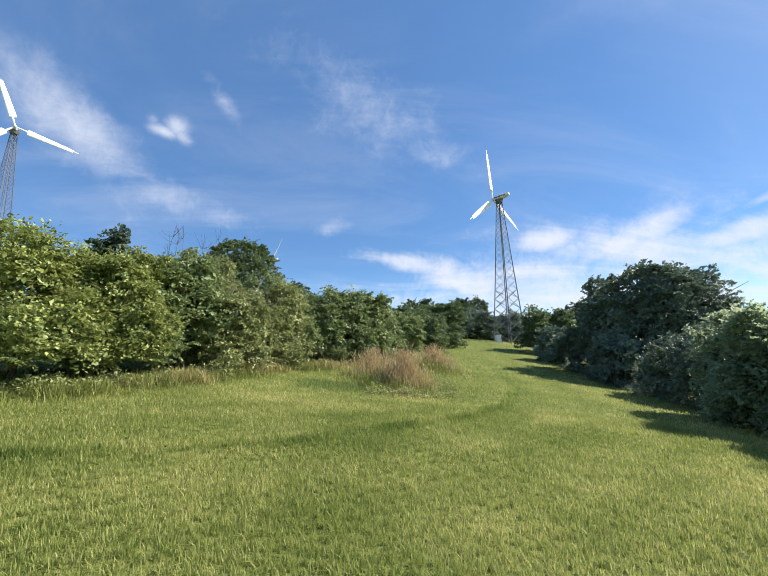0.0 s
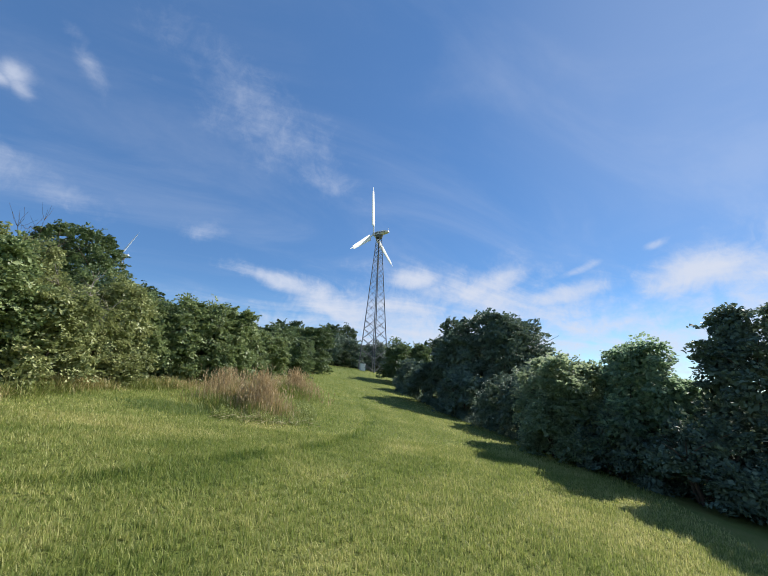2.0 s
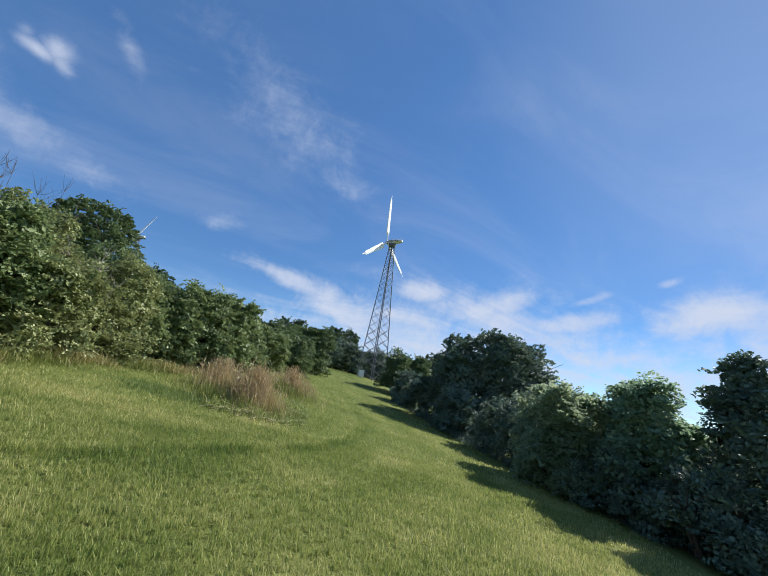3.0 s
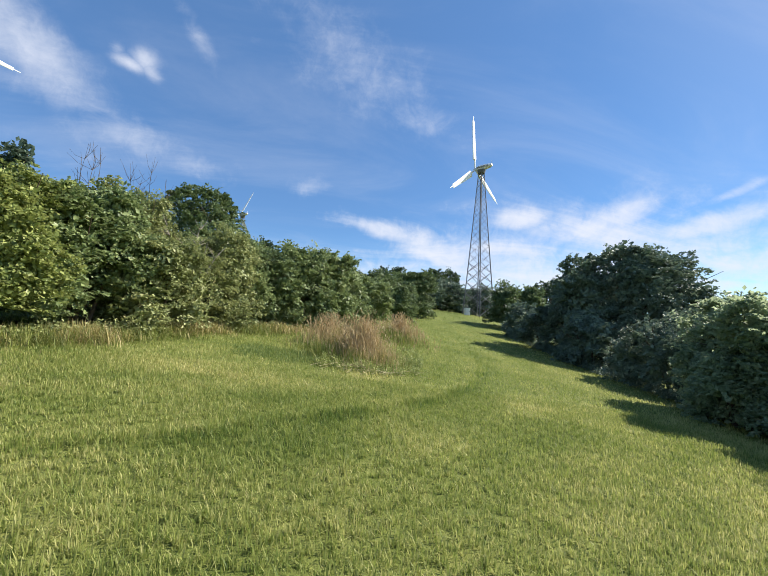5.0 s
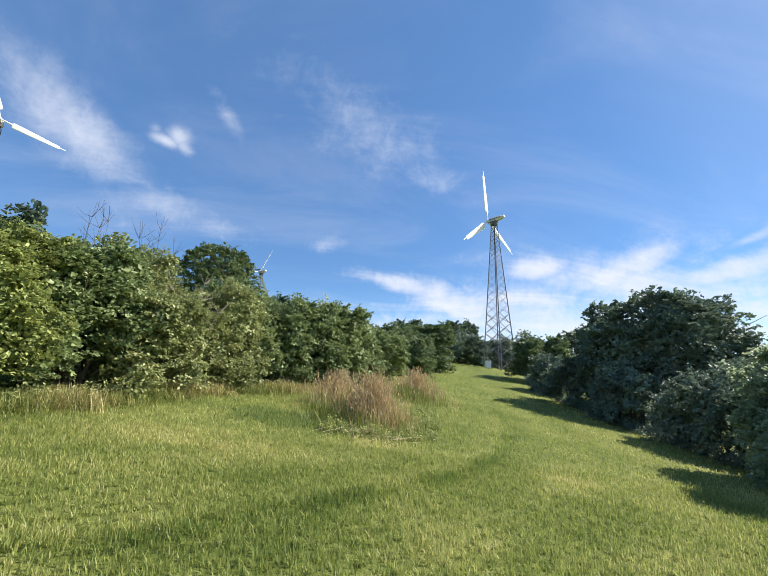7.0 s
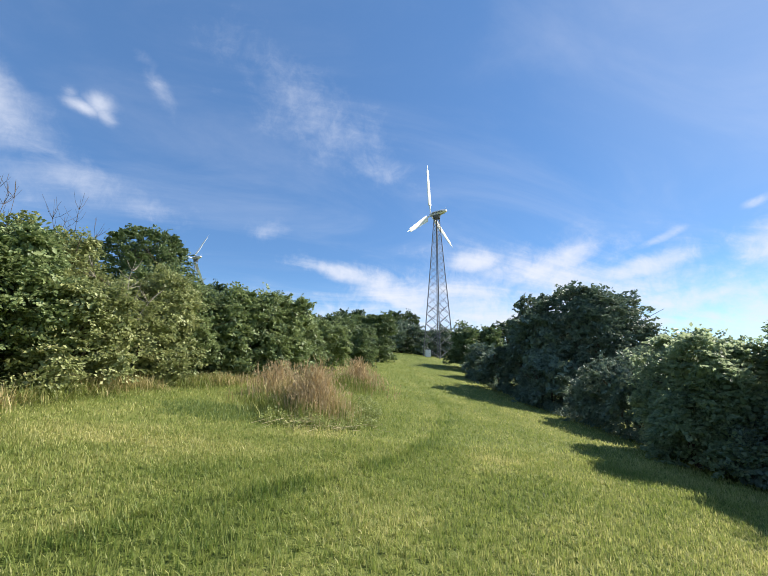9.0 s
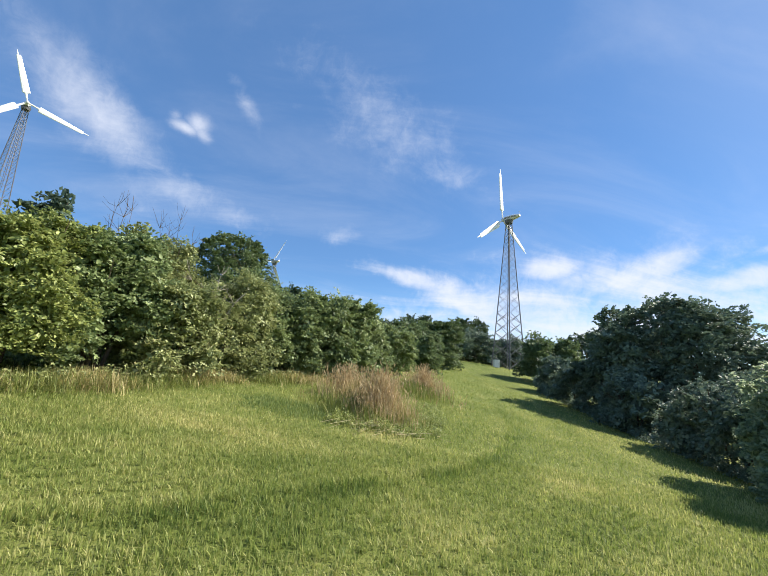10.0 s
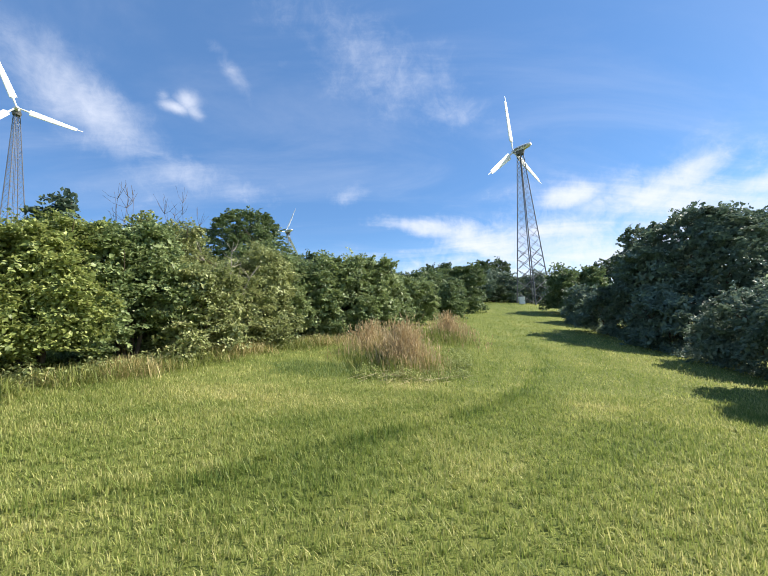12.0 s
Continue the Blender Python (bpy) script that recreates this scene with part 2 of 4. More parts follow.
# ---------------------------------------------------------------- mesh helpers
def mesh_of(name, verts, faces, mats, index=None, smooth=False):
    """A mesh from arrays: verts (n, 3), faces (m, 3 or 4)."""
    me = bpy.data.meshes.new(name)
    verts, faces = np.asarray(verts, np.float32), np.asarray(faces, np.int32)
    m, w = faces.shape
    me.vertices.add(len(verts))
    me.vertices.foreach_set("co", verts.ravel())
    me.loops.add(m * w)
    me.loops.foreach_set("vertex_index", faces.ravel())
    me.polygons.add(m)
    me.polygons.foreach_set("loop_start", np.arange(m, dtype=np.int32) * w)
    me.polygons.foreach_set("loop_total", np.full(m, w, np.int32))
    for mat in mats if isinstance(mats, (list, tuple)) else [mats]:
        me.materials.append(mat)
    if index is not None:
        me.polygons.foreach_set("material_index", np.asarray(index, np.int32))
    if smooth:
        me.polygons.foreach_set("use_smooth", np.ones(m, bool))
    me.update(calc_edges=True)
    return me


def part(name, bm, mat, parent, label="", smooth=False):
    """Links a bmesh as one mesh object under a thing or a part."""
    me = bpy.data.meshes.new(name)
    bm.to_mesh(me)
    bm.free()
    me.materials.append(mat)
    if smooth:
        me.polygons.foreach_set("use_smooth", np.ones(len(me.polygons), bool))
    ob = new(name, me)
    ob.parent = parent
    return tagged(ob, label)


def tube(bm, path, radii, sides=6):
    """A tapered tube along a path, closed at its ends."""
    rings = []
    path = [Vector(p) for p in path]
    for i, p in enumerate(path):
        way = (path[min(i + 1, len(path) - 1)] - path[max(i - 1, 0)]).normalized()
        a = way.orthogonal().normalized()
        b = way.cross(a)
        rings.append([bm.verts.new(p + (a * math.cos(2 * math.pi * s / sides) + b * math.sin(2 * math.pi * s / sides)) * radii[i]) for s in range(sides)])
    for r0, r1 in zip(rings, rings[1:]):
        for s in range(sides):
            # rings turn with the path; match the nearest starting corner
            bm.faces.new((r0[s], r0[(s + 1) % sides], r1[(s + 1) % sides], r1[s]))
    bm.faces.new(rings[0][::-1])
    bm.faces.new(rings[-1])
    return bm


def box(bm, centre, size, bevel=0.0):
    made = bmesh.ops.create_cube(bm, size=1.0, matrix=Matrix.Translation(centre) @ Matrix.Diagonal((*size, 1)))
    if bevel:
        edges = list({e for v in made["verts"] for e in v.link_edges})
        bmesh.ops.bevel(bm, geom=edges, offset=bevel, segments=2, affect="EDGES")
    return bm


def smoothstep(a, b, v):
    s = np.clip((np.asarray(v, float) - a) / (b - a), 0, 1)
    return s * s * (3 - 2 * s)


def level_off(v, start, reach):
    """v as it is up to start, then ever flatter."""
    return np.where(v > start, start + reach * (1 - np.exp(-(np.maximum(v, start) - start) / reach)), v)


def ground_z(x, y):
    """The hillside: it rises ahead and to the left, and steepens towards the lattice tower."""
    x, y = np.asarray(x, float), np.asarray(y, float)
    xs = np.where(x > 0, level_off(x, 45, 30), -level_off(-x, 70, 50))
    ys = np.where(y > 0, level_off(y, 150, 60), -level_off(-y, 30, 30))
    rise = 1.0 * smoothstep(22, 54, y) * smoothstep(2, 22, x)
    return 0.089 * ys - 0.098 * xs + rise + 0.02 * np.sin(x * 1.3 + 0.7 * y) * np.sin(y * 0.9 - 0.4 * x)


def spread(lo, hi, n, power):
    """Cell borders that are fine near zero and coarse far off."""
    a, b = np.sign(lo) * abs(lo) ** (1 / power), np.sign(hi) * abs(hi) ** (1 / power)
    s = np.linspace(a, b, n)
    return np.sign(s) * np.abs(s) ** power


SWATH = np.array([(-4.0, 3.9), (-0.6, 5.3), (0.4, 5.95), (1.6, 6.8), (2.9, 7.9), (3.9, 9.1), (5.4, 11.8), (7.2, 18.0), (10.0, 29.0), (18.0, 47.0)])


def beside_swath(x, y):
    """How far to the right of the mower's furrow a place lies, in metres."""
    best, signed = np.full(np.shape(x), 1e9), np.zeros(np.shape(x))
    for (ax, ay), (bx, by) in zip(SWATH, SWATH[1:]):
        dx, dy = bx - ax, by - ay
        s = np.clip(((x - ax) * dx + (y - ay) * dy) / (dx * dx + dy * dy), 0, 1)
        d = np.hypot(x - ax - s * dx, y - ay - s * dy)
        side = np.sign((x - ax) * dy - (y - ay) * dx)
        signed = np.where(d < best, d * side, signed)
        best = np.minimum(best, d)
    return signed


def ripple(x, y, seed, short, long, count=9):
    """Smooth uneven waves between -1 and 1."""
    rng = np.random.default_rng(seed)
    total = np.zeros(np.shape(x))
    for _ in range(count):
        a, w, p = rng.uniform(0, np.pi), 2 * np.pi / rng.uniform(short, long), rng.uniform(0, 6.3)
        total += np.sin((x * np.cos(a) + y * np.sin(a)) * w + p)
    return total / math.sqrt(count) / 1.4


def dryness(x, y):
    """0 lush, 1 straw: mowing stripes beside the furrow, dry patches, uneven growth."""
    x, y = np.asarray(x, float), np.asarray(y, float)
    d = beside_swath(x, y)
    near = np.exp(-np.maximum(y - 14, 0) / 12)
    v = 0.5 + 0.12 * ripple(x, y, 1, 1.2, 4.0) + 0.09 * ripple(x, y, 2, 0.25, 0.8) + 0.09 * np.sin(2 * np.pi * (d + 0.25 * ripple(x, y, 3, 2, 5)) / 1.35 + 2.4) * np.exp(-np.abs(d) / 5)
    v -= 0.46 * np.exp(-((d - 0.03) / 0.16) ** 2) * near * np.clip(0.75 + 0.5 * ripple(x, y, 4, 0.4, 1.8), 0, 1.1)
    v += 0.34 * np.exp(-((x - 4.35) / 0.7) ** 2 - ((y - 7.7) / 0.45) ** 2) + 0.3 * np.exp(-((x - 1.3) / 1.2) ** 2 - ((y - 8.7) / 0.35) ** 2) + 0.2 * np.exp(-((x + 1.2) / 1.3) ** 2 - ((y - 7.9) / 0.5) ** 2)
    v += 0.12 * smoothstep(0.0, 2.5, x) * smoothstep(6.5, 4.0, y) + 0.15 * smoothstep(2.0, 6.0, x - 0.35 * y) - 0.08 * smoothstep(18, 40, y) + 0.1 * smoothstep(1.5, -2.0, x) * smoothstep(12, 7, y)
    return np.clip(v, 0, 1)


def set_dry(me, verts):
    a = me.attributes.new("dry", "FLOAT", "POINT")
    a.data.foreach_set("value", dryness(verts[:, 0], verts[:, 1]).astype(np.float32))
    return me


def build_ground():
    xs, ys = spread(-1800, 1800, 281, 3.2), spread(-1500, 2200, 281, 3.2) + 8
    gx, gy = np.meshgrid(xs, ys)
    verts = np.stack([gx, gy, ground_z(gx, gy)], -1).reshape(-1, 3)
    i = np.arange(280 * 281).reshape(280, 281)[:, :-1].ravel()
    faces = np.stack([i, i + 1, i + 282, i + 281], -1)
    ob = new("ground", set_dry(mesh_of("ground", verts, faces, MAT_GROUND, smooth=True), verts))
    tagged(ob, "sloping meadow ground with short mown green grass", "ground", kind="structure")


build_ground()


def blades(rng, x, y, height, width, lean=0.35, base=None):
    """Bent grass blades: a narrow foot, a wide middle and a tip, two triangles each."""
    n = len(x)
    z = ground_z(x, y) - 0.01 if base is None else base
    turn, bend = rng.uniform(0, 2 * np.pi, n), rng.normal(0, lean, n) * height
    dirx, diry = np.cos(turn), np.sin(turn)
    p = np.stack([x, y, z], -1)
    side = np.stack([-diry, dirx, np.zeros(n)], -1) * (width / 2)[:, None]
    way = np.stack([dirx, diry, np.zeros(n)], -1)
    up = np.array([0, 0, 1.0])
    mid = p + way * (bend * 0.25)[:, None] + up * (height * 0.42)[:, None]
    tip = p + way * bend[:, None] + up * (height * np.sqrt(np.clip(1 - (bend / height) ** 2 * 0.5, 0.2, 1)))[:, None]
    verts = np.stack([p, mid + side, mid - side, tip], 1).reshape(-1, 3)
    b = np.arange(n)[:, None] * 4
    faces = np.concatenate([b + [0, 1, 2], b + [2, 1, 3]], 1).reshape(-1, 3)
    return verts, faces


def grass_object(name, rng, x, y, height, width, mat, label, category="grass", lean=0.35):
    v, f = blades(rng, x, y, height, width, lean)
    me = mesh_of(name, v, f, mat)
    if mat is MAT_GRASS:
        set_dry(me, v)
    ob = new(name, me)
    return tagged(ob, label, category, kind="stuff")


# ---------------------------------------------------------------- shrubs and trees
def on_lobes(rng, lobes, want, lo, hi):
    """Places on a set of round lobes that no other lobe swallows, and the ways out of them; growth is thinner on the side turned away from the meadow."""
    lobes = np.asarray(lobes, float)
    open_side = np.array([2.0, 4.0, 3.0]) - lobes[0, :3]
    open_side /= np.linalg.norm(open_side)
    area = lobes[:, 3] * lobes[:, 4] + lobes[:, 3] * lobes[:, 5] + lobes[:, 4] * lobes[:, 5]
    got_p, got_o, made = [], [], 0
    while made < want:
        pick = rng.choice(len(lobes), want, p=area / area.sum())
        d = rng.normal(size=(want, 3))
        d /= np.linalg.norm(d, axis=1, keepdims=True)
        d[:, 2] = np.where(d[:, 2] < -0.6, -d[:, 2], d[:, 2])
        p = lobes[pick, :3] + d * lobes[pick, 3:] * rng.uniform(lo, hi, want)[:, None]
        inside = np.zeros(want, bool)
        if len(lobes) < 60:
            for row in lobes:
                inside |= (((p - row[:3]) / row[3:]) ** 2).sum(1) < 0.55
        away = d @ open_side < -0.3
        keep = (~away | (rng.random(want) < 0.35)) & (~inside | (rng.random(want) < 0.06)) & (p[:, 2] > ground_z(p[:, 0], p[:, 1]) + 0.04)
        o = d / lobes[pick, 3:]
        got_p.append(p[keep]), got_o.append((o / np.linalg.norm(o, axis=1, keepdims=True))[keep])
        made += keep.sum()
    return np.concatenate(got_p)[:want], np.concatenate(got_o)[:want]


def leaf_cards(c, normal, d, size):
    """Folded pointed leaves at places c, each with its normal, its way and its length."""
    normal = normal / (np.linalg.norm(normal, axis=1, keepdims=True) + 1e-9)
    d = d - normal * (d * normal).sum(1, keepdims=True)
    d /= np.linalg.norm(d, axis=1, keepdims=True) + 1e-9
    side = np.cross(normal, d)
    size = size[:, None]
    return np.stack([c - d * size * 0.5, c + side * size * 0.32 + normal * size * 0.08 - d * size * 0.02, c + d * size * 0.5 - normal * size * 0.08,
                     c - side * size * 0.32 + normal * size * 0.08 - d * size * 0.02], 1).reshape(-1, 3)


def unit(v):
    return v / (np.linalg.norm(v, axis=1, keepdims=True) + 1e-9)


def leaf_cloud(rng, lobes, count, leaf, fan, inner):
    """Leaves in flat layered boughs that stand out of the lobes, and a close dark mass of larger leaves within."""
    per = 40
    n = int(max(8, 0.72 * count / per))
    p, out = on_lobes(rng, lobes, n, 0.84, 1.0)
    bump = ripple(p[:, 0] + 0.7 * p[:, 2], p[:, 1] + 0.6 * p[:, 2], 41, 1.6 * fan, 5 * fan) + 0.7 * ripple(p[:, 0] - p[:, 2], p[:, 1] - 0.5 * p[:, 2], 42, 0.9 * fan, 2.2 * fan)
    p = p + out * (fan * (0.34 * bump - 0.05))[:, None]
    up = np.array([0, 0, 1.0])
    axis = unit(out * [1, 1, 0.45] + rng.normal(0, 0.35, p.shape) + up * 0.08)
    flat = unit(up * 0.8 + out * 0.36 + rng.normal(0, 0.2, p.shape))
    flat = unit(flat - axis * (flat * axis).sum(1, keepdims=True))
    side = np.cross(flat, axis)
    reach = fan * rng.uniform(0.6, 1.3, n)
    wild = rng.random(n) < 0.2                      # boughs that stick out of the outline
    reach = np.where(wild, reach * 1.25, reach)
    axis = np.where(wild[:, None], unit(axis + up * rng.uniform(0.0, 0.9, n)[:, None]), axis)
    flat = unit(flat - axis * (flat * axis).sum(1, keepdims=True))
    side = np.cross(flat, axis)
    a = np.clip(rng.beta(2.2, 1.7, (n, per)), 0, 1)  # from the bough's root to its tip
    half = 0.42 * np.sqrt(np.clip(1 - (2 * a - 1) ** 2, 0.02, 1))
    v = rng.uniform(-1, 1, (n, per)) * half
    w = rng.normal(0, 0.045, (n, per)) - 0.22 * a * a - 0.25 * v * v
    start = np.where(wild, -0.45, -0.7)[:, None]
    c = p[:, None] + (axis[:, None] * (a + start)[..., None] + side[:, None] * v[..., None] + flat[:, None] * w[..., None]) * reach[:, None, None]
    c = c.reshape(-1, 3)
    normal = np.repeat(flat, per, 0) + np.repeat(out, per, 0) * 0.15 + rng.normal(0, 0.42, c.shape)
    d = np.repeat(axis, per, 0) * 0.7 + np.repeat(side, per, 0) * np.sign(v).reshape(-1, 1) * 0.8 + rng.normal(0, 0.45, c.shape) - up * 0.15
    verts = [leaf_cards(c, normal, d, leaf * rng.uniform(0.62, 1.35, len(c)))]
    deep = int(0.72 * count * inner)
    q, o = on_lobes(rng, lobes, deep, 0.36, 0.74)
    verts.append(leaf_cards(q, o + rng.normal(0, 0.6, q.shape), rng.normal(0, 1, q.shape), 1.5 * leaf * rng.uniform(0.7, 1.3, deep)))
    verts = np.concatenate(verts)
    b = np.arange(len(verts) // 4)[:, None] * 4
    return verts, np.concatenate([b + [0, 1, 2], b + [0, 2, 3]], 1).reshape(-1, 3)


def lobes_of(rng, x, y, z, rx, ry, height, count, skirt=0.12, full=0.8):
    """Round masses that together fill a shrub: a few large ones and smaller ones round its sides and top."""
    rows = [(x, y, z + height * 0.52, rx * full, ry * full, height * min(0.48, 0.55 * full))]
    for i in range(count):
        a, up = 2 * math.pi * (i * 0.618 + rng.uniform(-0.08, 0.08)), rng.uniform(skirt * 0.6, 0.3) if i % 3 == 0 else rng.uniform(0.25, 0.84)
        r = rng.uniform(0.24, 0.42)
        w = math.sqrt(max(0.03, 1 - (abs(up - 0.34) / 0.56) ** 2)) * (1 - r * 0.75)
        rows.append((x + math.cos(a) * rx * w, y + math.sin(a) * ry * w, z + height * up, rx * r, ry * r, min(height * r * rng.uniform(0.6, 0.85), height * (0.98 - up) + 0.05)))
    return rows


def shrub(name, label, x, y, rx, ry, height, leaf, count, mat, seed, lobe_count=16, category="shrub", stems=4, skirt=0.1, trunk_radius=0.05, inner=0.26, fan=0.46, full=0.76):
    rng = np.random.default_rng(seed)
    z = float(ground_z(x, y))
    thing = new(name)
    thing.location = (x, y, z)
    rows = lobes_of(rng, x, y, z, rx, ry, height, lobe_count, skirt, full)
    v, f = leaf_cloud(rng, rows, count, leaf, fan, inner)
    crown = new("crown", mesh_of("crown", v - [x, y, z], f, mat))
    crown.parent = thing
    bm = bmesh.new()
    for i in range(stems):
        a = 2 * math.pi * i / stems + rng.uniform(-0.4, 0.4)
        foot = Vector((math.cos(a) * 0.12 * min(1, rx), math.sin(a) * 0.12 * min(1, rx), -0.1))
        top = Vector((math.cos(a) * rx * rng.uniform(0.25, 0.55), math.sin(a) * ry * rng.uniform(0.25, 0.55), height * rng.uniform(0.6, 0.82)))
        mid = foot.lerp(top, 0.45) + Vector(rng.normal(0, 0.08, 3)) + Vector((0, 0, height * 0.08))
        tube(bm, [foot, mid, top], [trunk_radius, trunk_radius * 0.65, trunk_radius * 0.2])
        for j in range(4):
            s = mid.lerp(top, rng.uniform(0, 0.7))
            e = s + Vector((rng.normal(0, rx * 0.35), rng.normal(0, ry * 0.35), rng.uniform(0.1, 0.3) * height))
            tube(bm, [s, s.lerp(e, 0.5) + Vector((0, 0, 0.05)), e], [trunk_radius * 0.4, trunk_radius * 0.25, trunk_radius * 0.1], 5)
    part("trunk", bm, MAT_BARK, thing)
    return tagged(thing, label, category)


# hedge along the left of the meadow
shrub("hedge_shrub", "yellow-green shrub at the hedge's near end", -8.9, 6.9, 1.9, 1.9, 2.65, 0.072, 37400, MAT_LEAF_YELLOW, 10, 24, skirt=0.32)
shrub("hedge_shrub", "large yellow-green leafy shrub with sunlit sprays", -6.5, 8.0, 2.0, 1.85, 2.8, 0.072, 58000, MAT_LEAF_YELLOW, 11, 28, skirt=0.32)
shrub("hedge_shrub", "yellow-green broad shrub with sunlit outer twigs", -5.2, 8.95, 1.3, 1.3, 2.75, 0.072, 52800, MAT_LEAF_YELLOW, 12, 24, skirt=0.32)
shrub("tree", "dark broad-leaved young tree rising above the hedge", -6.95, 11.4, 0.55, 0.6, 4.0, 0.15, 5200, MAT_LEAF_DARK, 14, 9, "tree", 2, 0.3, fan=0.42)
dark_shrub = shrub("hedge_shrub", "dark green large-leaved shrub with bare twigs on top", -4.35, 10.25, 1.15, 1.25, 3.05, 0.085, 38000, MAT_LEAF_GREEN, 13, 18, skirt=0.32)
olive_shrub = shrub("hedge_shrub", "olive-green hedge shrub with dry twigs on top", -4.3, 11.7, 1.3, 1.4, 3.35, 0.072, 44000, MAT_LEAF_OLIVE, 15, 22, fan=0.42)
shrub("hedge_shrub", "low olive-green shrub with pale seed clusters", -3.25, 10.85, 1.2, 1.0, 2.2, 0.072, 28600, MAT_LEAF_OLIVE, 23, 16, fan=0.42)
pale_shrub = shrub("hedge_shrub", "olive-green shrub with pale bare twigs", -2.8, 13.0, 1.6, 1.5, 2.75, 0.072, 41800, MAT_LEAF_OLIVE, 24, 20, fan=0.42)
shrub("tree", "dark rounded dense tree behind the hedge", -9.35, 34.0, 3.95, 3.5, 8.3, 0.165, 48000, MAT_LEAF_DEEP, 16, 5, "tree", 3, trunk_radius=0.12, inner=0.24, fan=0.6, full=0.99)
shrub("hedge_shrub", "mid-green dense hedge shrub", -3.5, 18.0, 2.0, 1.7, 3.45, 0.1, 24000, MAT_LEAF_GREEN, 25, 20)
shrub("hedge_shrub", "mid-green dense hedge shrub", -1.8, 14.8, 1.75, 1.6, 2.9, 0.095, 34000, MAT_LEAF_GREEN, 17, 22)
shrub("hedge_shrub", "mid-green dense hedge shrub", -0.4, 15.9, 1.65, 1.6, 3.0, 0.095, 32000, MAT_LEAF_GREEN, 18, 22)
shrub("hedge_shrub", "grey-green hedge shrub with arching twig tips", 1.0, 17.1, 1.55, 1.5, 3.05, 0.1, 28000, MAT_LEAF_GREEN, 19, 22)
shrub("hedge_shrub", "bright green hedge shrub beyond the tall grass", 2.9, 23, 1.9, 2.2, 2.75, 0.12, 20000, MAT_LEAF_GREEN, 20, 18)
shrub("hedge_shrub", "dark green hedge shrub beyond the tall grass", 5.4, 29, 2.6, 2.6, 3.5, 0.15, 22000, MAT_LEAF_DEEP, 21, 18, fan=0.65)
shrub("hedge_shrub", "dark green rounded shrub at the meadow's far edge", 9.3, 38, 3.2, 3.0, 4.3, 0.19, 22000, MAT_LEAF_DEEP, 22, 20, skirt=0.02, fan=0.85)
# right edge of the meadow
shrub("tree", "large dark broad-leaved tree against the light", 16.2, 18.3, 3.75, 3.7, 6.2, 0.14, 84000, MAT_LEAF_DARK, 31, 26, "tree", 5, 0.05, 0.09, inner=0.26, fan=0.6, full=0.9)
shrub("shrub", "low dark shrub beside the large tree", 13.5, 21.3, 1.5, 1.9, 2.5, 0.13, 14000, MAT_LEAF_DARK, 32, 16)
shrub("shrub", "light green shrub with grey-green glossy twigs", 10.4, 8.3, 1.65, 1.5, 3.1, 0.095, 42000, MAT_LEAF_SHEEN, 33, 22)
shrub("shrub", "dark shrub with glittering pale leaves on top", 10.85, 6.4, 1.4, 1.4, 3.55, 0.1, 30000, MAT_LEAF_SILVER, 34, 20)
shrub("shrub", "tall dark shrub with open twiggy top", 11.5, 3.9, 1.4, 1.6, 4.6, 0.1, 36000, MAT_LEAF_DARK, 35, 24)
# added out of view: closes the row and casts its shadow onto the meadow
shrub("shrub", "unseen tall shrub added to shade the meadow's edge", 11.6, 1.4, 1.7, 1.6, 4.3, 0.11, 26000, MAT_LEAF_DARK, 42, 22)
shrub("shrub", "low dark shrub in the shade at the meadow's edge", 10.0, 6.9, 1.0, 1.2, 1.7, 0.085, 16000, MAT_LEAF_DARK, 36, 14)
# added to shade the sunlit gap between the large tree and the light shrub
shrub("shrub", "dark shrub added to cast shade before the large tree", 11.7, 11.6, 1.6, 1.9, 2.6, 0.1, 20000, MAT_LEAF_DARK, 37, 16)
shrub("shrub", "low grey-green leafy shrub before the light green one", 9.5, 8.1, 0.95, 1.1, 1.75, 0.085, 14000, MAT_LEAF_SHEEN, 48, 14, fan=0.36)
shrub("shrub", "low dark shrub in the shade at the meadow's edge", 9.9, 4.8, 1.1, 1.4, 1.8, 0.085, 16000, MAT_LEAF_DARK, 38, 14)
shrub("shrub", "low dark shrub in the shade at the meadow's edge", 12.2, 15.9, 1.4, 2.0, 2.2, 0.12, 14000, MAT_LEAF_DARK, 43, 16)
shrub("shrub", "dark shrub behind the first row", 13.5, 4.6, 1.6, 1.6, 2.9, 0.11, 14000, MAT_LEAF_DARK, 46, 16)
shrub("shrub", "dark shrub behind the first row", 13.4, 7.2, 1.5, 1.6, 2.6, 0.11, 14000, MAT_LEAF_DARK, 47, 16)
shrub("shrub", "dark shrub behind the first row", 14.6, 9.6, 1.9, 1.9, 2.6, 0.12, 14000, MAT_LEAF_DARK, 45, 16)
shrub("shrub", "dark shrub behind the first row", 17.0, 12.0, 2.2, 2.2, 2.9, 0.13, 14000, MAT_LEAF_DARK, 44, 16)
shrub("shrub", "rounded dark green shrub beside the lattice tower", 20.4, 36.5, 3.0, 3.0, 4.6, 0.19, 24000, MAT_LEAF_DEEP, 39, 20, fan=0.85)
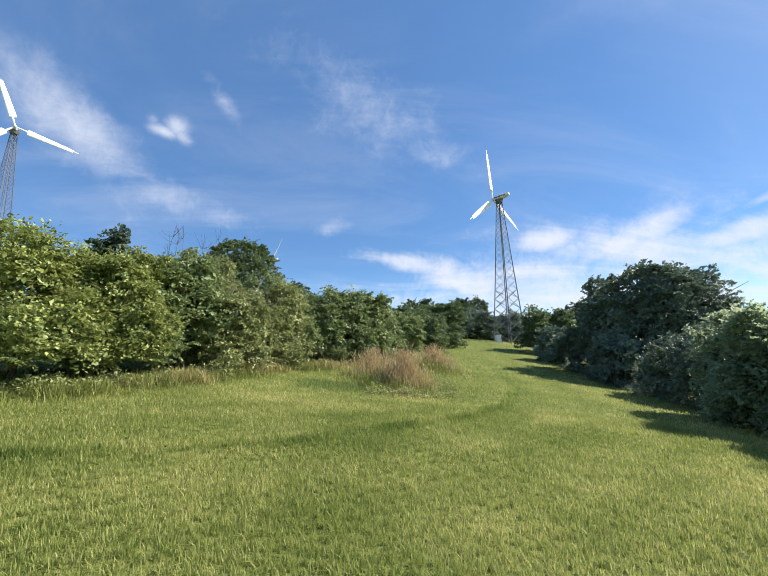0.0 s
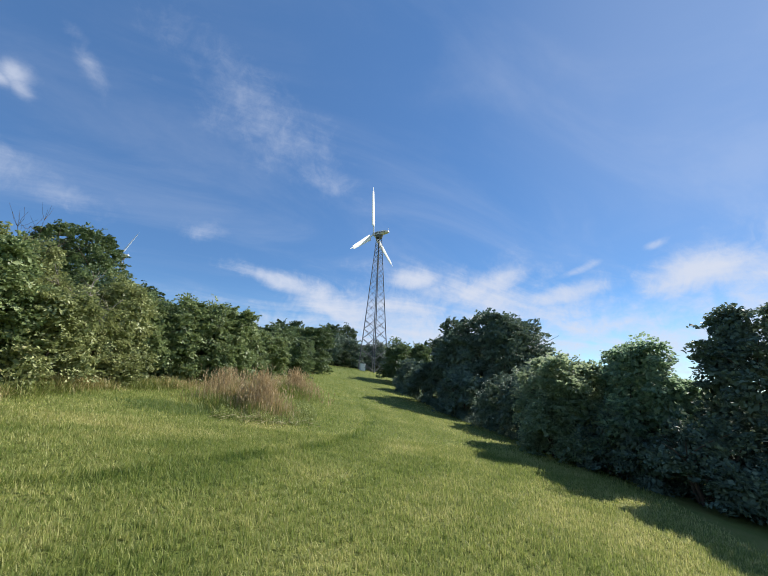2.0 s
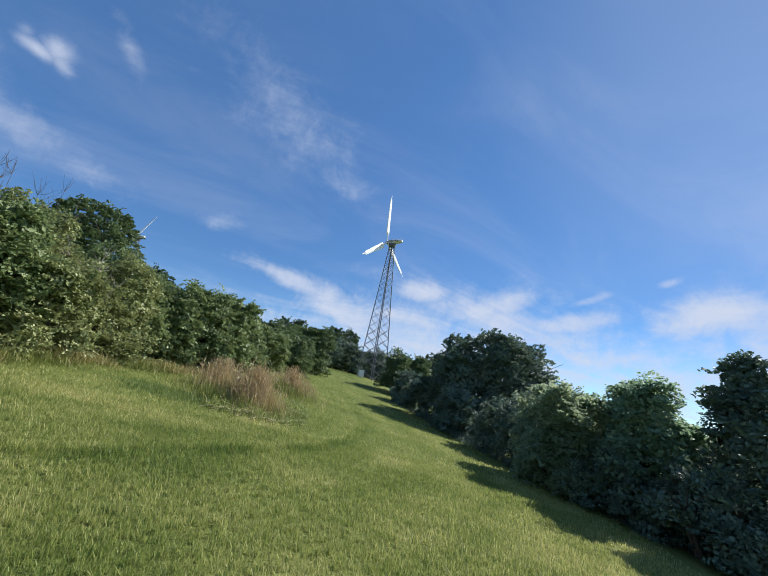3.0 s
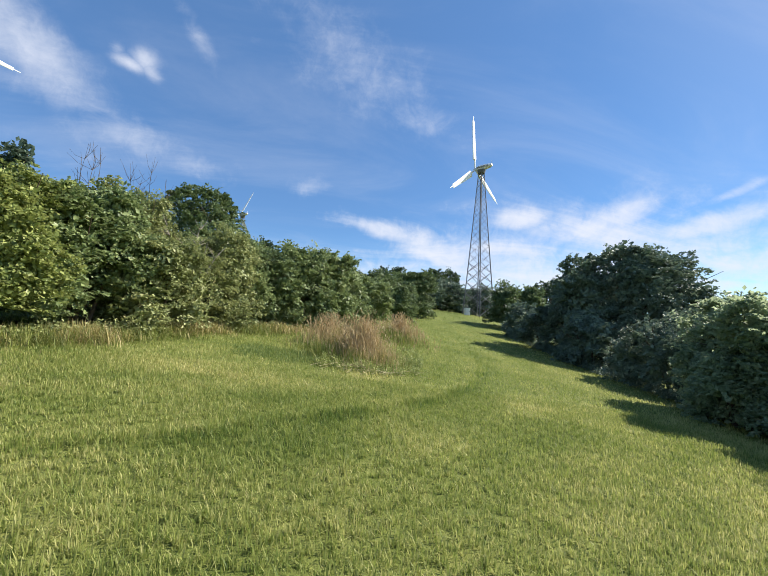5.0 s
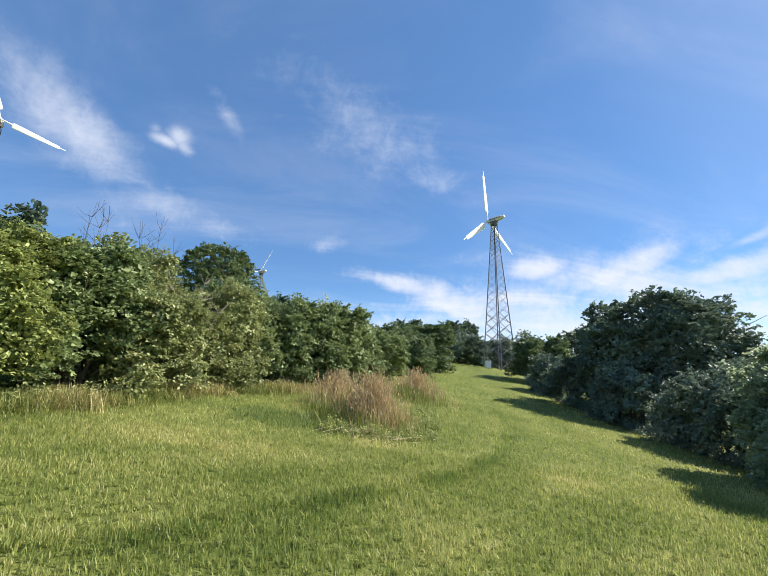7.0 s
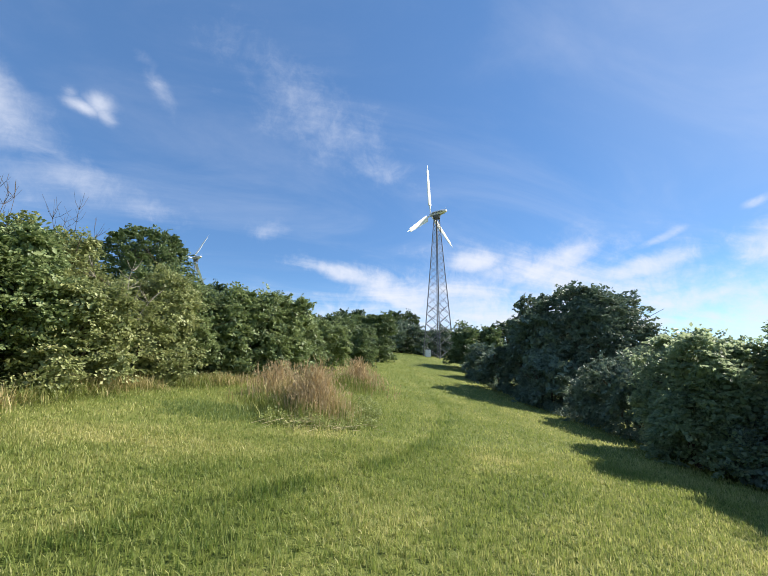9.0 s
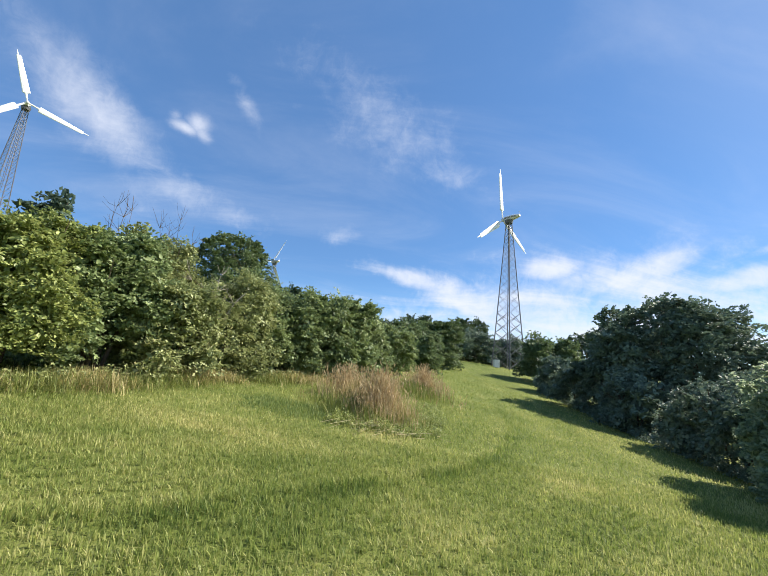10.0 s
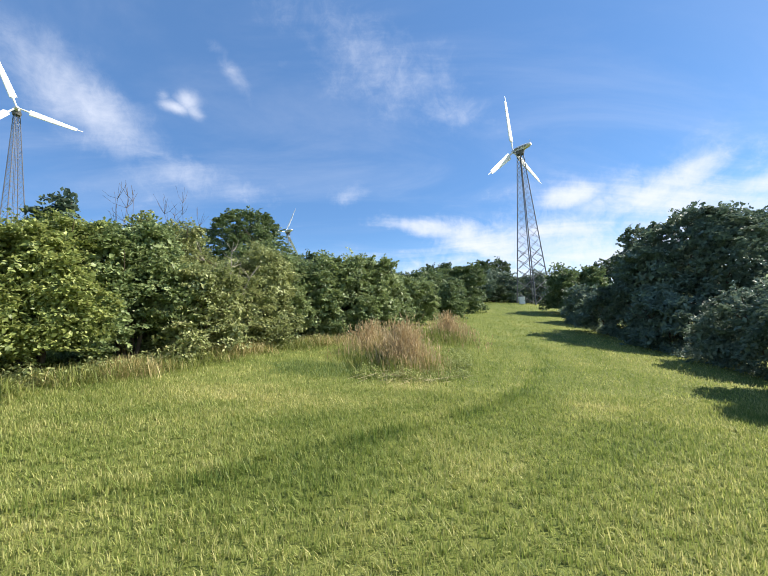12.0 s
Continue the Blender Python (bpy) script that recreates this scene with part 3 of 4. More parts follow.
for n, (bx, by, bh) in enumerate(((16.0, 57.0, 4.6), (22.0, 60.0, 4.8), (28.0, 61.0, 5.0))):
    shrub("shrub", "dark far shrub behind the lattice tower's foot", bx, by, 3.6, 3.2, bh, 0.26, 11000, MAT_LEAF_DARK, 70 + n, 18, skirt=0.02, fan=1.1)
shrub("shrub", "dark shrub at the edge of the rising meadow", 16.8, 27.5, 2.2, 3.0, 2.7, 0.16, 14000, MAT_LEAF_DARK, 40, 18, fan=0.7)
shrub("shrub", "dark shrub near the foot of the lattice tower", 26.8, 46, 3.0, 3.2, 3.7, 0.22, 11000, MAT_LEAF_DARK, 41, 16, fan=1.0)


def bare_twigs(thing, starts, seed, mat, reach, radius=0.011, forks=5):
    """Leafless twigs that stand out of a shrub, each a part of it."""
    rng = np.random.default_rng(seed)
    home = thing.location
    for x, y, z in starts:
        bm = bmesh.new()
        p = Vector((x, y, z)) - home
        way = Vector((rng.normal(0, 0.18), rng.normal(0, 0.18), 1)).normalized()
        path = [p - way * 0.5]
        for _ in range(5):
            way = (way + Vector(rng.normal(0, 0.16, 3))).normalized()
            path.append(path[-1] + way * reach * rng.uniform(0.2, 0.32))
        tube(bm, path, [radius * (1 - 0.15 * i) for i in range(6)], 5)
        for _ in range(forks):
            i = int(rng.integers(1, 5))
            a = path[i]
            side = Vector((rng.normal(0, 0.6), rng.normal(0, 0.6), rng.uniform(0.3, 1))).normalized()
            mid = a + side * reach * rng.uniform(0.12, 0.25)
            end = mid + (side + Vector((0, 0, 0.5)) + Vector(rng.normal(0, 0.25, 3))).normalized() * reach * rng.uniform(0.1, 0.28)
            tube(bm, [a, mid, end], [radius * 0.6, radius * 0.45, radius * 0.25], 4)
        part("bare_twig", bm, mat, thing, "leafless dry twig")


bare_twigs(dark_shrub, ((-4.75, 10.8, 4.45), (-5.0, 10.7, 4.35), (-4.5, 10.7, 4.3)), 1, MAT_BARK, 1.2, 0.008, 9)
bare_twigs(olive_shrub, ((-4.1, 12.4, 4.7), (-4.3, 12.2, 4.75), (-3.8, 12.3, 4.5), (-4.6, 12.2, 4.7)), 2, MAT_BARK, 1.1, 0.008, 10)
bare_twigs(pale_shrub, ((-3.3, 11.9, 3.6), (-2.9, 11.6, 3.1), (-2.6, 11.6, 2.8), (-3.6, 11.7, 3.3), (-2.4, 11.7, 3.0), (-3.1, 11.5, 2.5), (-2.8, 11.8, 3.6)), 3, MAT_DEADWOOD, 0.9, 0.018, 9)


def far_trees():
    rng = np.random.default_rng(77)
    kinds = [shrub("tree", "dark green broad-leaved tree of the distant wood", 13.5, 70, 4.6, 4.4, 5.8, 0.36, 7000, MAT_LEAF_FAR, 51, 20, "tree", 4, 0.06, 0.12, fan=1.4),
             shrub("tree", "dark green broad-leaved tree of the distant wood", 22.5, 73, 4.4, 4.2, 7.2, 0.36, 7000, MAT_LEAF_FAR, 52, 20, "tree", 4, 0.06, 0.12, fan=1.4)]
    for t in kinds:
        tagged(t, group="trees of the distant wood")
    for x, y, s, high in ((5, 66, 0.8, 0.85), (-3, 72, 0.9, 0.9), (18, 64, 0.9, 0.9), (29.5, 67, 0.85, 0.95), (36, 66, 1.0, 1.0), (27.5, 80, 1.1, 1.15), (34.5, 78, 1.0, 1.0), (42, 62, 1.1, 1.1),
                          (-12, 78, 1.2, 1.1), (9, 84, 1.1, 1.0), (-22, 74, 1.3, 1.1), (20, 58.5, 0.6, 0.65), (48, 56, 1.1, 1.2), (-34, 70, 1.3, 1.1), (14.5, 54, 0.55, 0.65), (30.5, 58, 0.6, 0.62), (17, 86, 1.1, 1.05)):
        ob = copy_thing(kinds[int(rng.integers(2))], pose(x, y, float(ground_z(x, y)), 0, 0, float(rng.uniform(0, 360))))
        ob.scale = (s, s, s * high)


far_trees()


# ---------------------------------------------------------------- wind turbines
def wind_turbine(x, y, hub_z, yaw, spin, label, leg_turn=45.0, feather=0.0):
    """Three-bladed machine on a square lattice tower. yaw: the way the rotor looks, degrees from +x; spin: the first blade's turn from upright."""
    z = float(ground_z(x, y))
    H = hub_z - z - 0.75
    thing = new("wind_turbine")
    thing.matrix_world = pose(x, y, z)
    tagged(thing, label, "wind turbine", group="lattice wind turbines")
    foot, top = 2.25, 0.42
    corner = [radians(leg_turn + 90 * i) for i in range(4)]

    def at(i, h):
        r = foot + (top - foot) * (h / H) ** 0.93 if h > 0 else foot
        return Vector((math.cos(corner[i % 4]) * r, math.sin(corner[i % 4]) * r, h))

    heights = [0.0]
    step = 1.75
    while heights[-1] + step < H - 0.4:
        heights.append(heights[-1] + step)
        step = max(0.62, step * 0.94)
    heights.append(H)
    for i in range(4):
        bm = bmesh.new()
        tube(bm, [at(i, h) - Vector((0, 0, 0.4 if h == 0 else 0)) for h in heights], [0.08 - 0.03 * h / H for h in heights], 6)
        part("leg", bm, MAT_STEEL, thing)
    for i in range(4):
        for n, (h0, h1) in enumerate(zip(heights, heights[1:])):
            for a, b in ((at(i, h0), at(i + 1, h1)), (at(i + 1, h0), at(i, h1))):
                tube_bm = bmesh.new()
                tube(tube_bm, [a, b], [0.038 if n < 5 else 0.022] * 2, 4)
                part("brace", tube_bm, MAT_STEEL, thing)
    bm = bmesh.new()
    for s in (-0.16, 0.16):
        tube(bm, [(s, 0, 0.2), (s * 0.6, 0, H)], [0.035, 0.03], 5)
    for n in range(int(H / 0.6)):
        tube(bm, [(-0.15, 0, 0.5 + n * 0.6), (0.15, 0, 0.5 + n * 0.6)], [0.018, 0.018], 4)
    part("ladder", bm, MAT_STEEL_DARK, thing, "dark steel ladder with cables inside the tower")
    bm = bmesh.new()
    bmesh.ops.create_cone(bm, cap_ends=True, segments=20, radius1=0.5, radius2=0.62, depth=0.44, matrix=Matrix.Translation((0, 0, H + 0.12)))
    part("yaw_bearing", bm, MAT_STEEL_DARK, thing)

    head = pose(0, 0, H + 0.75, 0, 0, yaw) @ Matrix.Scale(0.72, 4)      # +x looks to the rotor
    # shell: a keeled body that swells in the middle, from cross sections
    bm = bmesh.new()
    rings = []
    for px, w, lo, hi in ((1.15, 0.3, -0.28, 0.3), (0.9, 0.5, -0.42, 0.42), (0.2, 0.66, -0.5, 0.48), (-0.9, 0.66, -0.42, 0.46), (-1.9, 0.52, -0.22, 0.42), (-2.35, 0.36, -0.06, 0.36)):
        rings.append([bm.verts.new(head @ Vector((px, sy * w * k, h))) for sy, k, h in
                      ((-1, 0.55, lo), (-1, 1.0, lo * 0.25 + hi * 0.1), (-1, 0.92, hi * 0.65), (-1, 0.5, hi), (1, 0.5, hi), (1, 0.92, hi * 0.65), (1, 1.0, lo * 0.25 + hi * 0.1), (1, 0.55, lo))])
    for r0, r1 in zip(rings, rings[1:]):
        for s in range(8):
            bm.faces.new((r0[s], r1[s], r1[(s + 1) % 8], r0[(s + 1) % 8]))
    bm.faces.new(rings[0])
    bm.faces.new(rings[-1][::-1])
    bmesh.ops.recalc_face_normals(bm, faces=bm.faces)
    shell = part("nacelle", bm, MAT_NACELLE, thing, "weathered white nacelle shell with dirty sides")
    for sy in (-1, 1):
        for n, px in enumerate((-1.5, -0.95, -0.4, 0.15, 0.6)):
            bm = bmesh.new()
            box(bm, (px, sy * (0.655 - 0.05 * (px < -1.2)), -0.03 + 0.03 * (n % 2)), (0.42, 0.03, 0.26), 0.01)
            bm.transform(head)
            part("side_panel", bm, MAT_NACELLE_DIRT, shell, "oil-stained side panel")
    bm = bmesh.new()
    box(bm, (0.05, 0, -0.56), (1.7, 0.8, 0.16), 0.04)
    bm.transform(head)
    part("bed_plate", bm, MAT_STEEL_DARK, shell)
    bm = bmesh.new()
    tube(bm, [(-2.2, 0, 0.3), (-2.25, 0, 0.95)], [0.03, 0.02], 6)
    tube(bm, [(-2.42, 0, 0.92), (-2.05, 0, 0.96)], [0.02, 0.02], 5)
    bm.transform(head)
    part("wind_vane", bm, MAT_NACELLE, shell)
    bm = bmesh.new()
    bmesh.ops.create_uvsphere(bm, u_segments=16, v_segments=10, radius=0.36, matrix=Matrix.Translation((1.42, 0, 0)) @ Matrix.Diagonal((1.15, 1, 1, 1)))
    bm.transform(head)
    part("hub", bm, MAT_NACELLE, thing, smooth=True)
    R = 8.2
    for i in range(3):
        bm = bmesh.new()
        rings = []
        for s, chord, thick, twist in ((0.25, 0.22, 0.2, 0), (0.09 * R, 0.24, 0.2, 4), (0.17 * R, 0.3, 0.2, 10), (0.19 * R, 0.98, 0.3, 14), (0.35 * R, 0.9, 0.24, 9), (0.6 * R, 0.76, 0.18, 5), (0.86 * R, 0.6, 0.13, 2), (0.9 * R, 0.52, 0.1, 1),
                                       (0.905 * R, 0.17, 0.05, 0), (R, 0.1, 0.03, 0)):
            turn = Matrix.Rotation(radians(twist * 0.3 - 3 + feather), 4, "Z")
            ring = []
            for n in range(10):
                a = 2 * math.pi * n / 10
                ring.append(bm.verts.new(turn @ Vector((math.sin(a) * thick * 0.5, math.cos(a) * chord * 0.5 + chord * 0.12, 0)) + Vector((0, 0, s))))
            rings.append(ring)
        for r0, r1 in zip(rings, rings[1:]):
            for n in range(10):
                bm.faces.new((r0[n], r0[(n + 1) % 10], r1[(n + 1) % 10], r1[n]))
        bm.faces.new(rings[0][::-1])
        bm.faces.new(rings[-1])
        bm.transform(head @ Matrix.Translation((1.45, 0, 0)) @ Matrix.Scale(1 / 0.72, 4) @ Matrix.Rotation(radians(spin + 120 * i), 4, "X"))
        part("blade", bm, MAT_BLADE, thing, "long white rotor blade with narrow tip")
    return thing


wind_turbine(23.4, 52, 25.4, 127.0, -6.0, "white three-bladed wind turbine on steel lattice tower", 70.0)
wind_turbine(-52.5, 59.9, 38.4, -50.0, 20.0, "white wind turbine facing the meadow, tower behind hedge", 20.0)
wind_turbine(-18.9, 98.3, 27.3, 140.0, 27.0, "far white wind turbine half hidden behind a tree", 20.0, 82.0)


def cabinet(x, y):
    z = float(ground_z(x, y))
    thing = new("electrical_cabinet")
    thing.location = (x, y, z)
    thing.scale = (0.7, 0.7, 0.75)
    bm = bmesh.new()
    box(bm, (0, 0, 0.62), (1.0, 0.7, 1.24), 0.03)
    part("body", bm, MAT_CABINET, thing)
    bm = bmesh.new()
    box(bm, (0, 0, 1.29), (1.12, 0.82, 0.1), 0.02)
    part("roof", bm, MAT_CABINET, thing)
    bm = bmesh.new()
    box(bm, (0, -0.36, 0.62), (0.8, 0.03, 1.0), 0.008)
    door = part("door", bm, MAT_CABINET, thing)
    bm = bmesh.new()
    box(bm, (0.3, -0.39, 0.65), (0.04, 0.05, 0.16), 0.008)
    part("handle", bm, MAT_STEEL_DARK, door)
    tagged(thing, "small white electrical cabinet at the tower's foot", "cabinet")


cabinet(21.2, 50.8)


# ---------------------------------------------------------------- grasses
def patch_of(rng, n, x, y, rx, ry):
    a, r = rng.uniform(0, 2 * np.pi, n), np.sqrt(rng.random(n)) * rng.uniform(0.8, 1.15, n)
    wob = 1 + 0.18 * np.sin(3 * a + 1) + 0.12 * np.sin(7 * a)
    return x + rx * r * wob * np.cos(a), y + ry * r * wob * np.sin(a), np.clip(1.1 - 0.5 * r ** 3, 0.4, 1)


def near_grass():
    rng = np.random.default_rng(5)
    xs, ys, hs, ws = [], [], [], []
    for y0, y1, half0, half1, n, h, w in ((-7.0, 1.8, 6, 6, 22000, 0.068, 0.009), (0.2, 4.6, 4.5, 7.5, 270000, 0.078, 0.0066), (4.6, 8.5, 7.5, 11, 200000, 0.078, 0.008), (8.5, 16, 9, 13, 95000, 0.075, 0.012), (16, 34, 13, 20, 50000, 0.085, 0.028), (34, 60, 22, 32, 22000, 0.1, 0.06)):
        y = rng.uniform(y0, y1, n)
        half = half0 + (half1 - half0) * (y - y0) / (y1 - y0)
        x = rng.uniform(-1, 1, n) * half + (1.2 if y0 < 16 else 0.34 * y)
        side = np.abs(x - (1.2 if y0 < 16 else 0.34 * y)) / half
        keep = (rng.random(n) < np.clip((1 - side) * 3.5, 0, 1)) & (rng.random(n) < np.clip((y + 7) / 4, 0, 1))
        if y0 == 0.2:
            keep &= rng.random(n) < smoothstep(0.2, 2.9, y)     # thinner towards the trodden ground behind
        x, y, n = x[keep], y[keep], int(keep.sum())
        # blades gather into tufts
        x, y = x + 0.025 * ripple(x, y, 21, 0.1, 0.3), y + 0.025 * ripple(x, y, 22, 0.1, 0.3)
        d = beside_swath(x, y)
        patch = 0.86 + 0.1 * ripple(x, y, 12, 0.3, 1.0) + 0.1 * ripple(x, y, 13, 1.5, 4) + 0.8 * np.exp(-((d + 0.06) / 0.12) ** 2) * (y < 13) * np.clip(0.75 + 0.5 * ripple(x, y, 4, 0.4, 1.8), 0, 1.1)
        xs.append(x), ys.append(y), hs.append(h * np.clip(patch, 0.4, 2) * rng.uniform(0.5, 1.4, n)), ws.append(w * rng.uniform(0.6, 1.4, n))
    grass_object("meadow_grass", rng, np.concatenate(xs), np.concatenate(ys), np.concatenate(hs), np.concatenate(ws), MAT_GRASS, "short mown green grass with yellowish tips", lean=0.6)
    x, y, fall = patch_of(rng, 6500, 0.0, 10.0, 1.6, 0.8)
    grass_object("meadow_grass", rng, x, y, 0.075 * fall ** 2 * rng.uniform(0.4, 1.4, len(x)), np.full(len(x), 0.009), MAT_GRASS_BLUE, "patch of bluish green grass before the tall clump", lean=0.4)


near_grass()


def seed_heads(rng, ob, length, width):
    """Feathery heads on the tips of tall grass, joined to it."""
    me = ob.data
    v = np.empty(len(me.vertices) * 3, np.float32)
    me.vertices.foreach_get("co", v)
    v = v.reshape(-1, 4, 3)
    tips, ways = v[:, 3], v[:, 3] - v[:, 1:3].mean(1)
    ways /= np.linalg.norm(ways, axis=1, keepdims=True) + 1e-9
    heads = []
    for _ in range(2):
        d = ways + rng.normal(0, 0.22, tips.shape)
        side = np.cross(d, rng.normal(0, 1, tips.shape))
        side *= width * rng.uniform(0.5, 1.2, (len(tips), 1)) / (np.linalg.norm(side, axis=1, keepdims=True) + 1e-9)
        base = tips - ways * length * rng.uniform(0.1, 0.7, (len(tips), 1))
        tip = base + d * length * rng.uniform(0.5, 1.0, (len(tips), 1))
        heads.append(np.stack([base, (base + tip) / 2 + side, tip, (base + tip) / 2 - side], 1))
    hv = np.concatenate(heads).reshape(-1, 3)
    b = np.arange(len(hv) // 4)[:, None] * 4
    hf = np.concatenate([b + [0, 1, 2], b + [0, 2, 3]], 1).reshape(-1, 3)
    n = len(v) * 4
    base_f = np.arange(len(v))[:, None] * 4
    gf = np.concatenate([base_f + [0, 1, 2], base_f + [2, 1, 3]], 1).reshape(-1, 3)
    ob.data = mesh_of("tall_grass", np.concatenate([v.reshape(-1, 3), hv]), np.concatenate([gf, hf + n]), MAT_GRASS_RED)


def tall_clump():
    rng = np.random.default_rng(6)
    for n, x, y, rx, ry, high, wide, mat, label, lean in (
            (1700, 1.62, 10.6, 0.62, 0.95, 1.15, 0.008, MAT_GRASS_RED, "tall reddish-brown dry grass clump in the meadow", 0.2),
            (1300, 1.75, 10.6, 0.75, 1.1, 0.85, 0.008, MAT_GRASS_DRY, "straw-coloured stalks among the reddish grass", 0.28),
            (1300, 1.1, 11.6, 0.9, 1.2, 0.75, 0.009, MAT_GRASS_DRY, "tall straw-coloured grass beside the hedge", 0.3),
            (800, 0.9, 12.4, 0.9, 1.2, 0.95, 0.012, MAT_GRASS_RED, "brownish seeding grass beside the hedge", 0.24),
            (6800, 1.35, 10.7, 1.25, 1.5, 0.5, 0.011, MAT_GRASS_TALL, "unmown green grass round the reddish clump", 0.45),
            (1100, 4.0, 16.8, 0.8, 2.2, 0.95, 0.014, MAT_GRASS_RED, "tall brownish grass behind the reddish clump", 0.24),
            (2400, 3.6, 15.8, 1.1, 2.4, 0.62, 0.014, MAT_GRASS_TALL, "unmown green grass behind the reddish clump", 0.4)):
        a, r = rng.uniform(0, 2 * np.pi, n), np.clip(np.abs(rng.normal(0, 0.62, n)), 0, 1.6)
        px, py = x + rx * r * np.cos(a), y + ry * r * np.sin(a)
        # stalks stand in tussocks that lean apart
        px, py = px + 0.07 * ripple(px, py, 33, 0.3, 0.7), py + 0.07 * ripple(px, py, 34, 0.3, 0.7)
        fall = np.exp(-0.42 * r * r) * (0.9 + 0.2 * ripple(px, py, 31, 0.3, 0.9)) * (0.94 + 0.14 * ripple(px, py, 32, 0.8, 2.0))
        ob = grass_object("tall_grass", rng, px, py, high * np.clip(fall, 0.25, 1.25) * rng.uniform(0.4, 1.08, n), wide * rng.uniform(0.6, 1.4, n), mat, label, "tall grass", lean)
        if mat is MAT_GRASS_RED:
            seed_heads(rng, ob, 0.13, 0.008 if y < 15 else 0.014)


tall_clump()


def undergrowth(name, line, count, wide, high, leaf, mat, label, seed, back=0.0):
    """Low leafy weeds or shade filler along the foot of a hedge: leaves on upright shoots."""
    rng = np.random.default_rng(seed)
    line = np.array(line)
    per = 12
    n = count // per
    s = rng.uniform(0, len(line) - 1.001, n)
    i = s.astype(int)
    way = line[i + 1] - line[i]
    side = np.stack([way[:, 1], -way[:, 0]], -1) / np.linalg.norm(way, axis=1, keepdims=True)
    p = line[i] + way * (s - i)[:, None] + side * (rng.uniform(-1, 1, n) * wide + back)[:, None]
    top = high * rng.uniform(0.35, 1.0, n) * (0.75 + 0.3 * np.sin(s * 7.3) + 0.2 * np.sin(s * 17.1))
    c = np.concatenate([np.repeat(p, per, 0), (np.repeat(top, per) * rng.uniform(0.05, 1, n * per))[:, None]], 1)
    c[:, :2] += rng.normal(0, leaf * 0.8, (n * per, 2))
    c[:, 2] += ground_z(c[:, 0], c[:, 1])
    normal = np.array([0, 0, 0.8]) + rng.normal(0, 0.5, c.shape)
    normal /= np.linalg.norm(normal, axis=1, keepdims=True)
    d = rng.normal(0, 1, c.shape)
    d -= normal * (d * normal).sum(1, keepdims=True)
    d /= np.linalg.norm(d, axis=1, keepdims=True)
    w = np.cross(normal, d)
    size = (leaf * rng.uniform(0.5, 1.3, len(c)))[:, None]
    v = np.stack([c - d * size * 0.5, c + w * size * 0.28 + normal * size * 0.07, c + d * size * 0.5 - normal * size * 0.08, c - w * size * 0.28 + normal * size * 0.07], 1).reshape(-1, 3)
    b = np.arange(len(c))[:, None] * 4
    ob = new(name, mesh_of(name, v, np.concatenate([b + [0, 1, 2], b + [0, 2, 3]], 1).reshape(-1, 3), mat))
    tagged(ob, label, "undergrowth", kind="stuff")


# added dark leaves stand in for the deep shade under the right-hand shrubs
undergrowth("undergrowth", [(10.3, 0.0), (10.0, 4.5), (9.8, 7.5), (10.4, 10.5), (11.0, 14.0), (12.2, 18.0), (13.6, 22.5), (15.9, 28.0), (18.9, 34.0), (22.8, 40.0), (24.8, 45.0)], 46000, 0.6, 0.75, 0.085, MAT_LEAF_DARK, "dark leaf filler standing in for shade along the shrub foot", 61, 0.35)
undergrowth("undergrowth", [(-6.6, 5.6), (-4.9, 6.9), (-4.3, 7.9), (-3.7, 8.9), (-3.2, 9.8), (-2.4, 11.7), (-1.2, 13.2), (0.2, 15.2), (1.5, 17)], 12000, 0.3, 0.36, 0.065, MAT_LEAF_OLIVE, "low green weeds at the foot of the hedge", 62, -0.15)


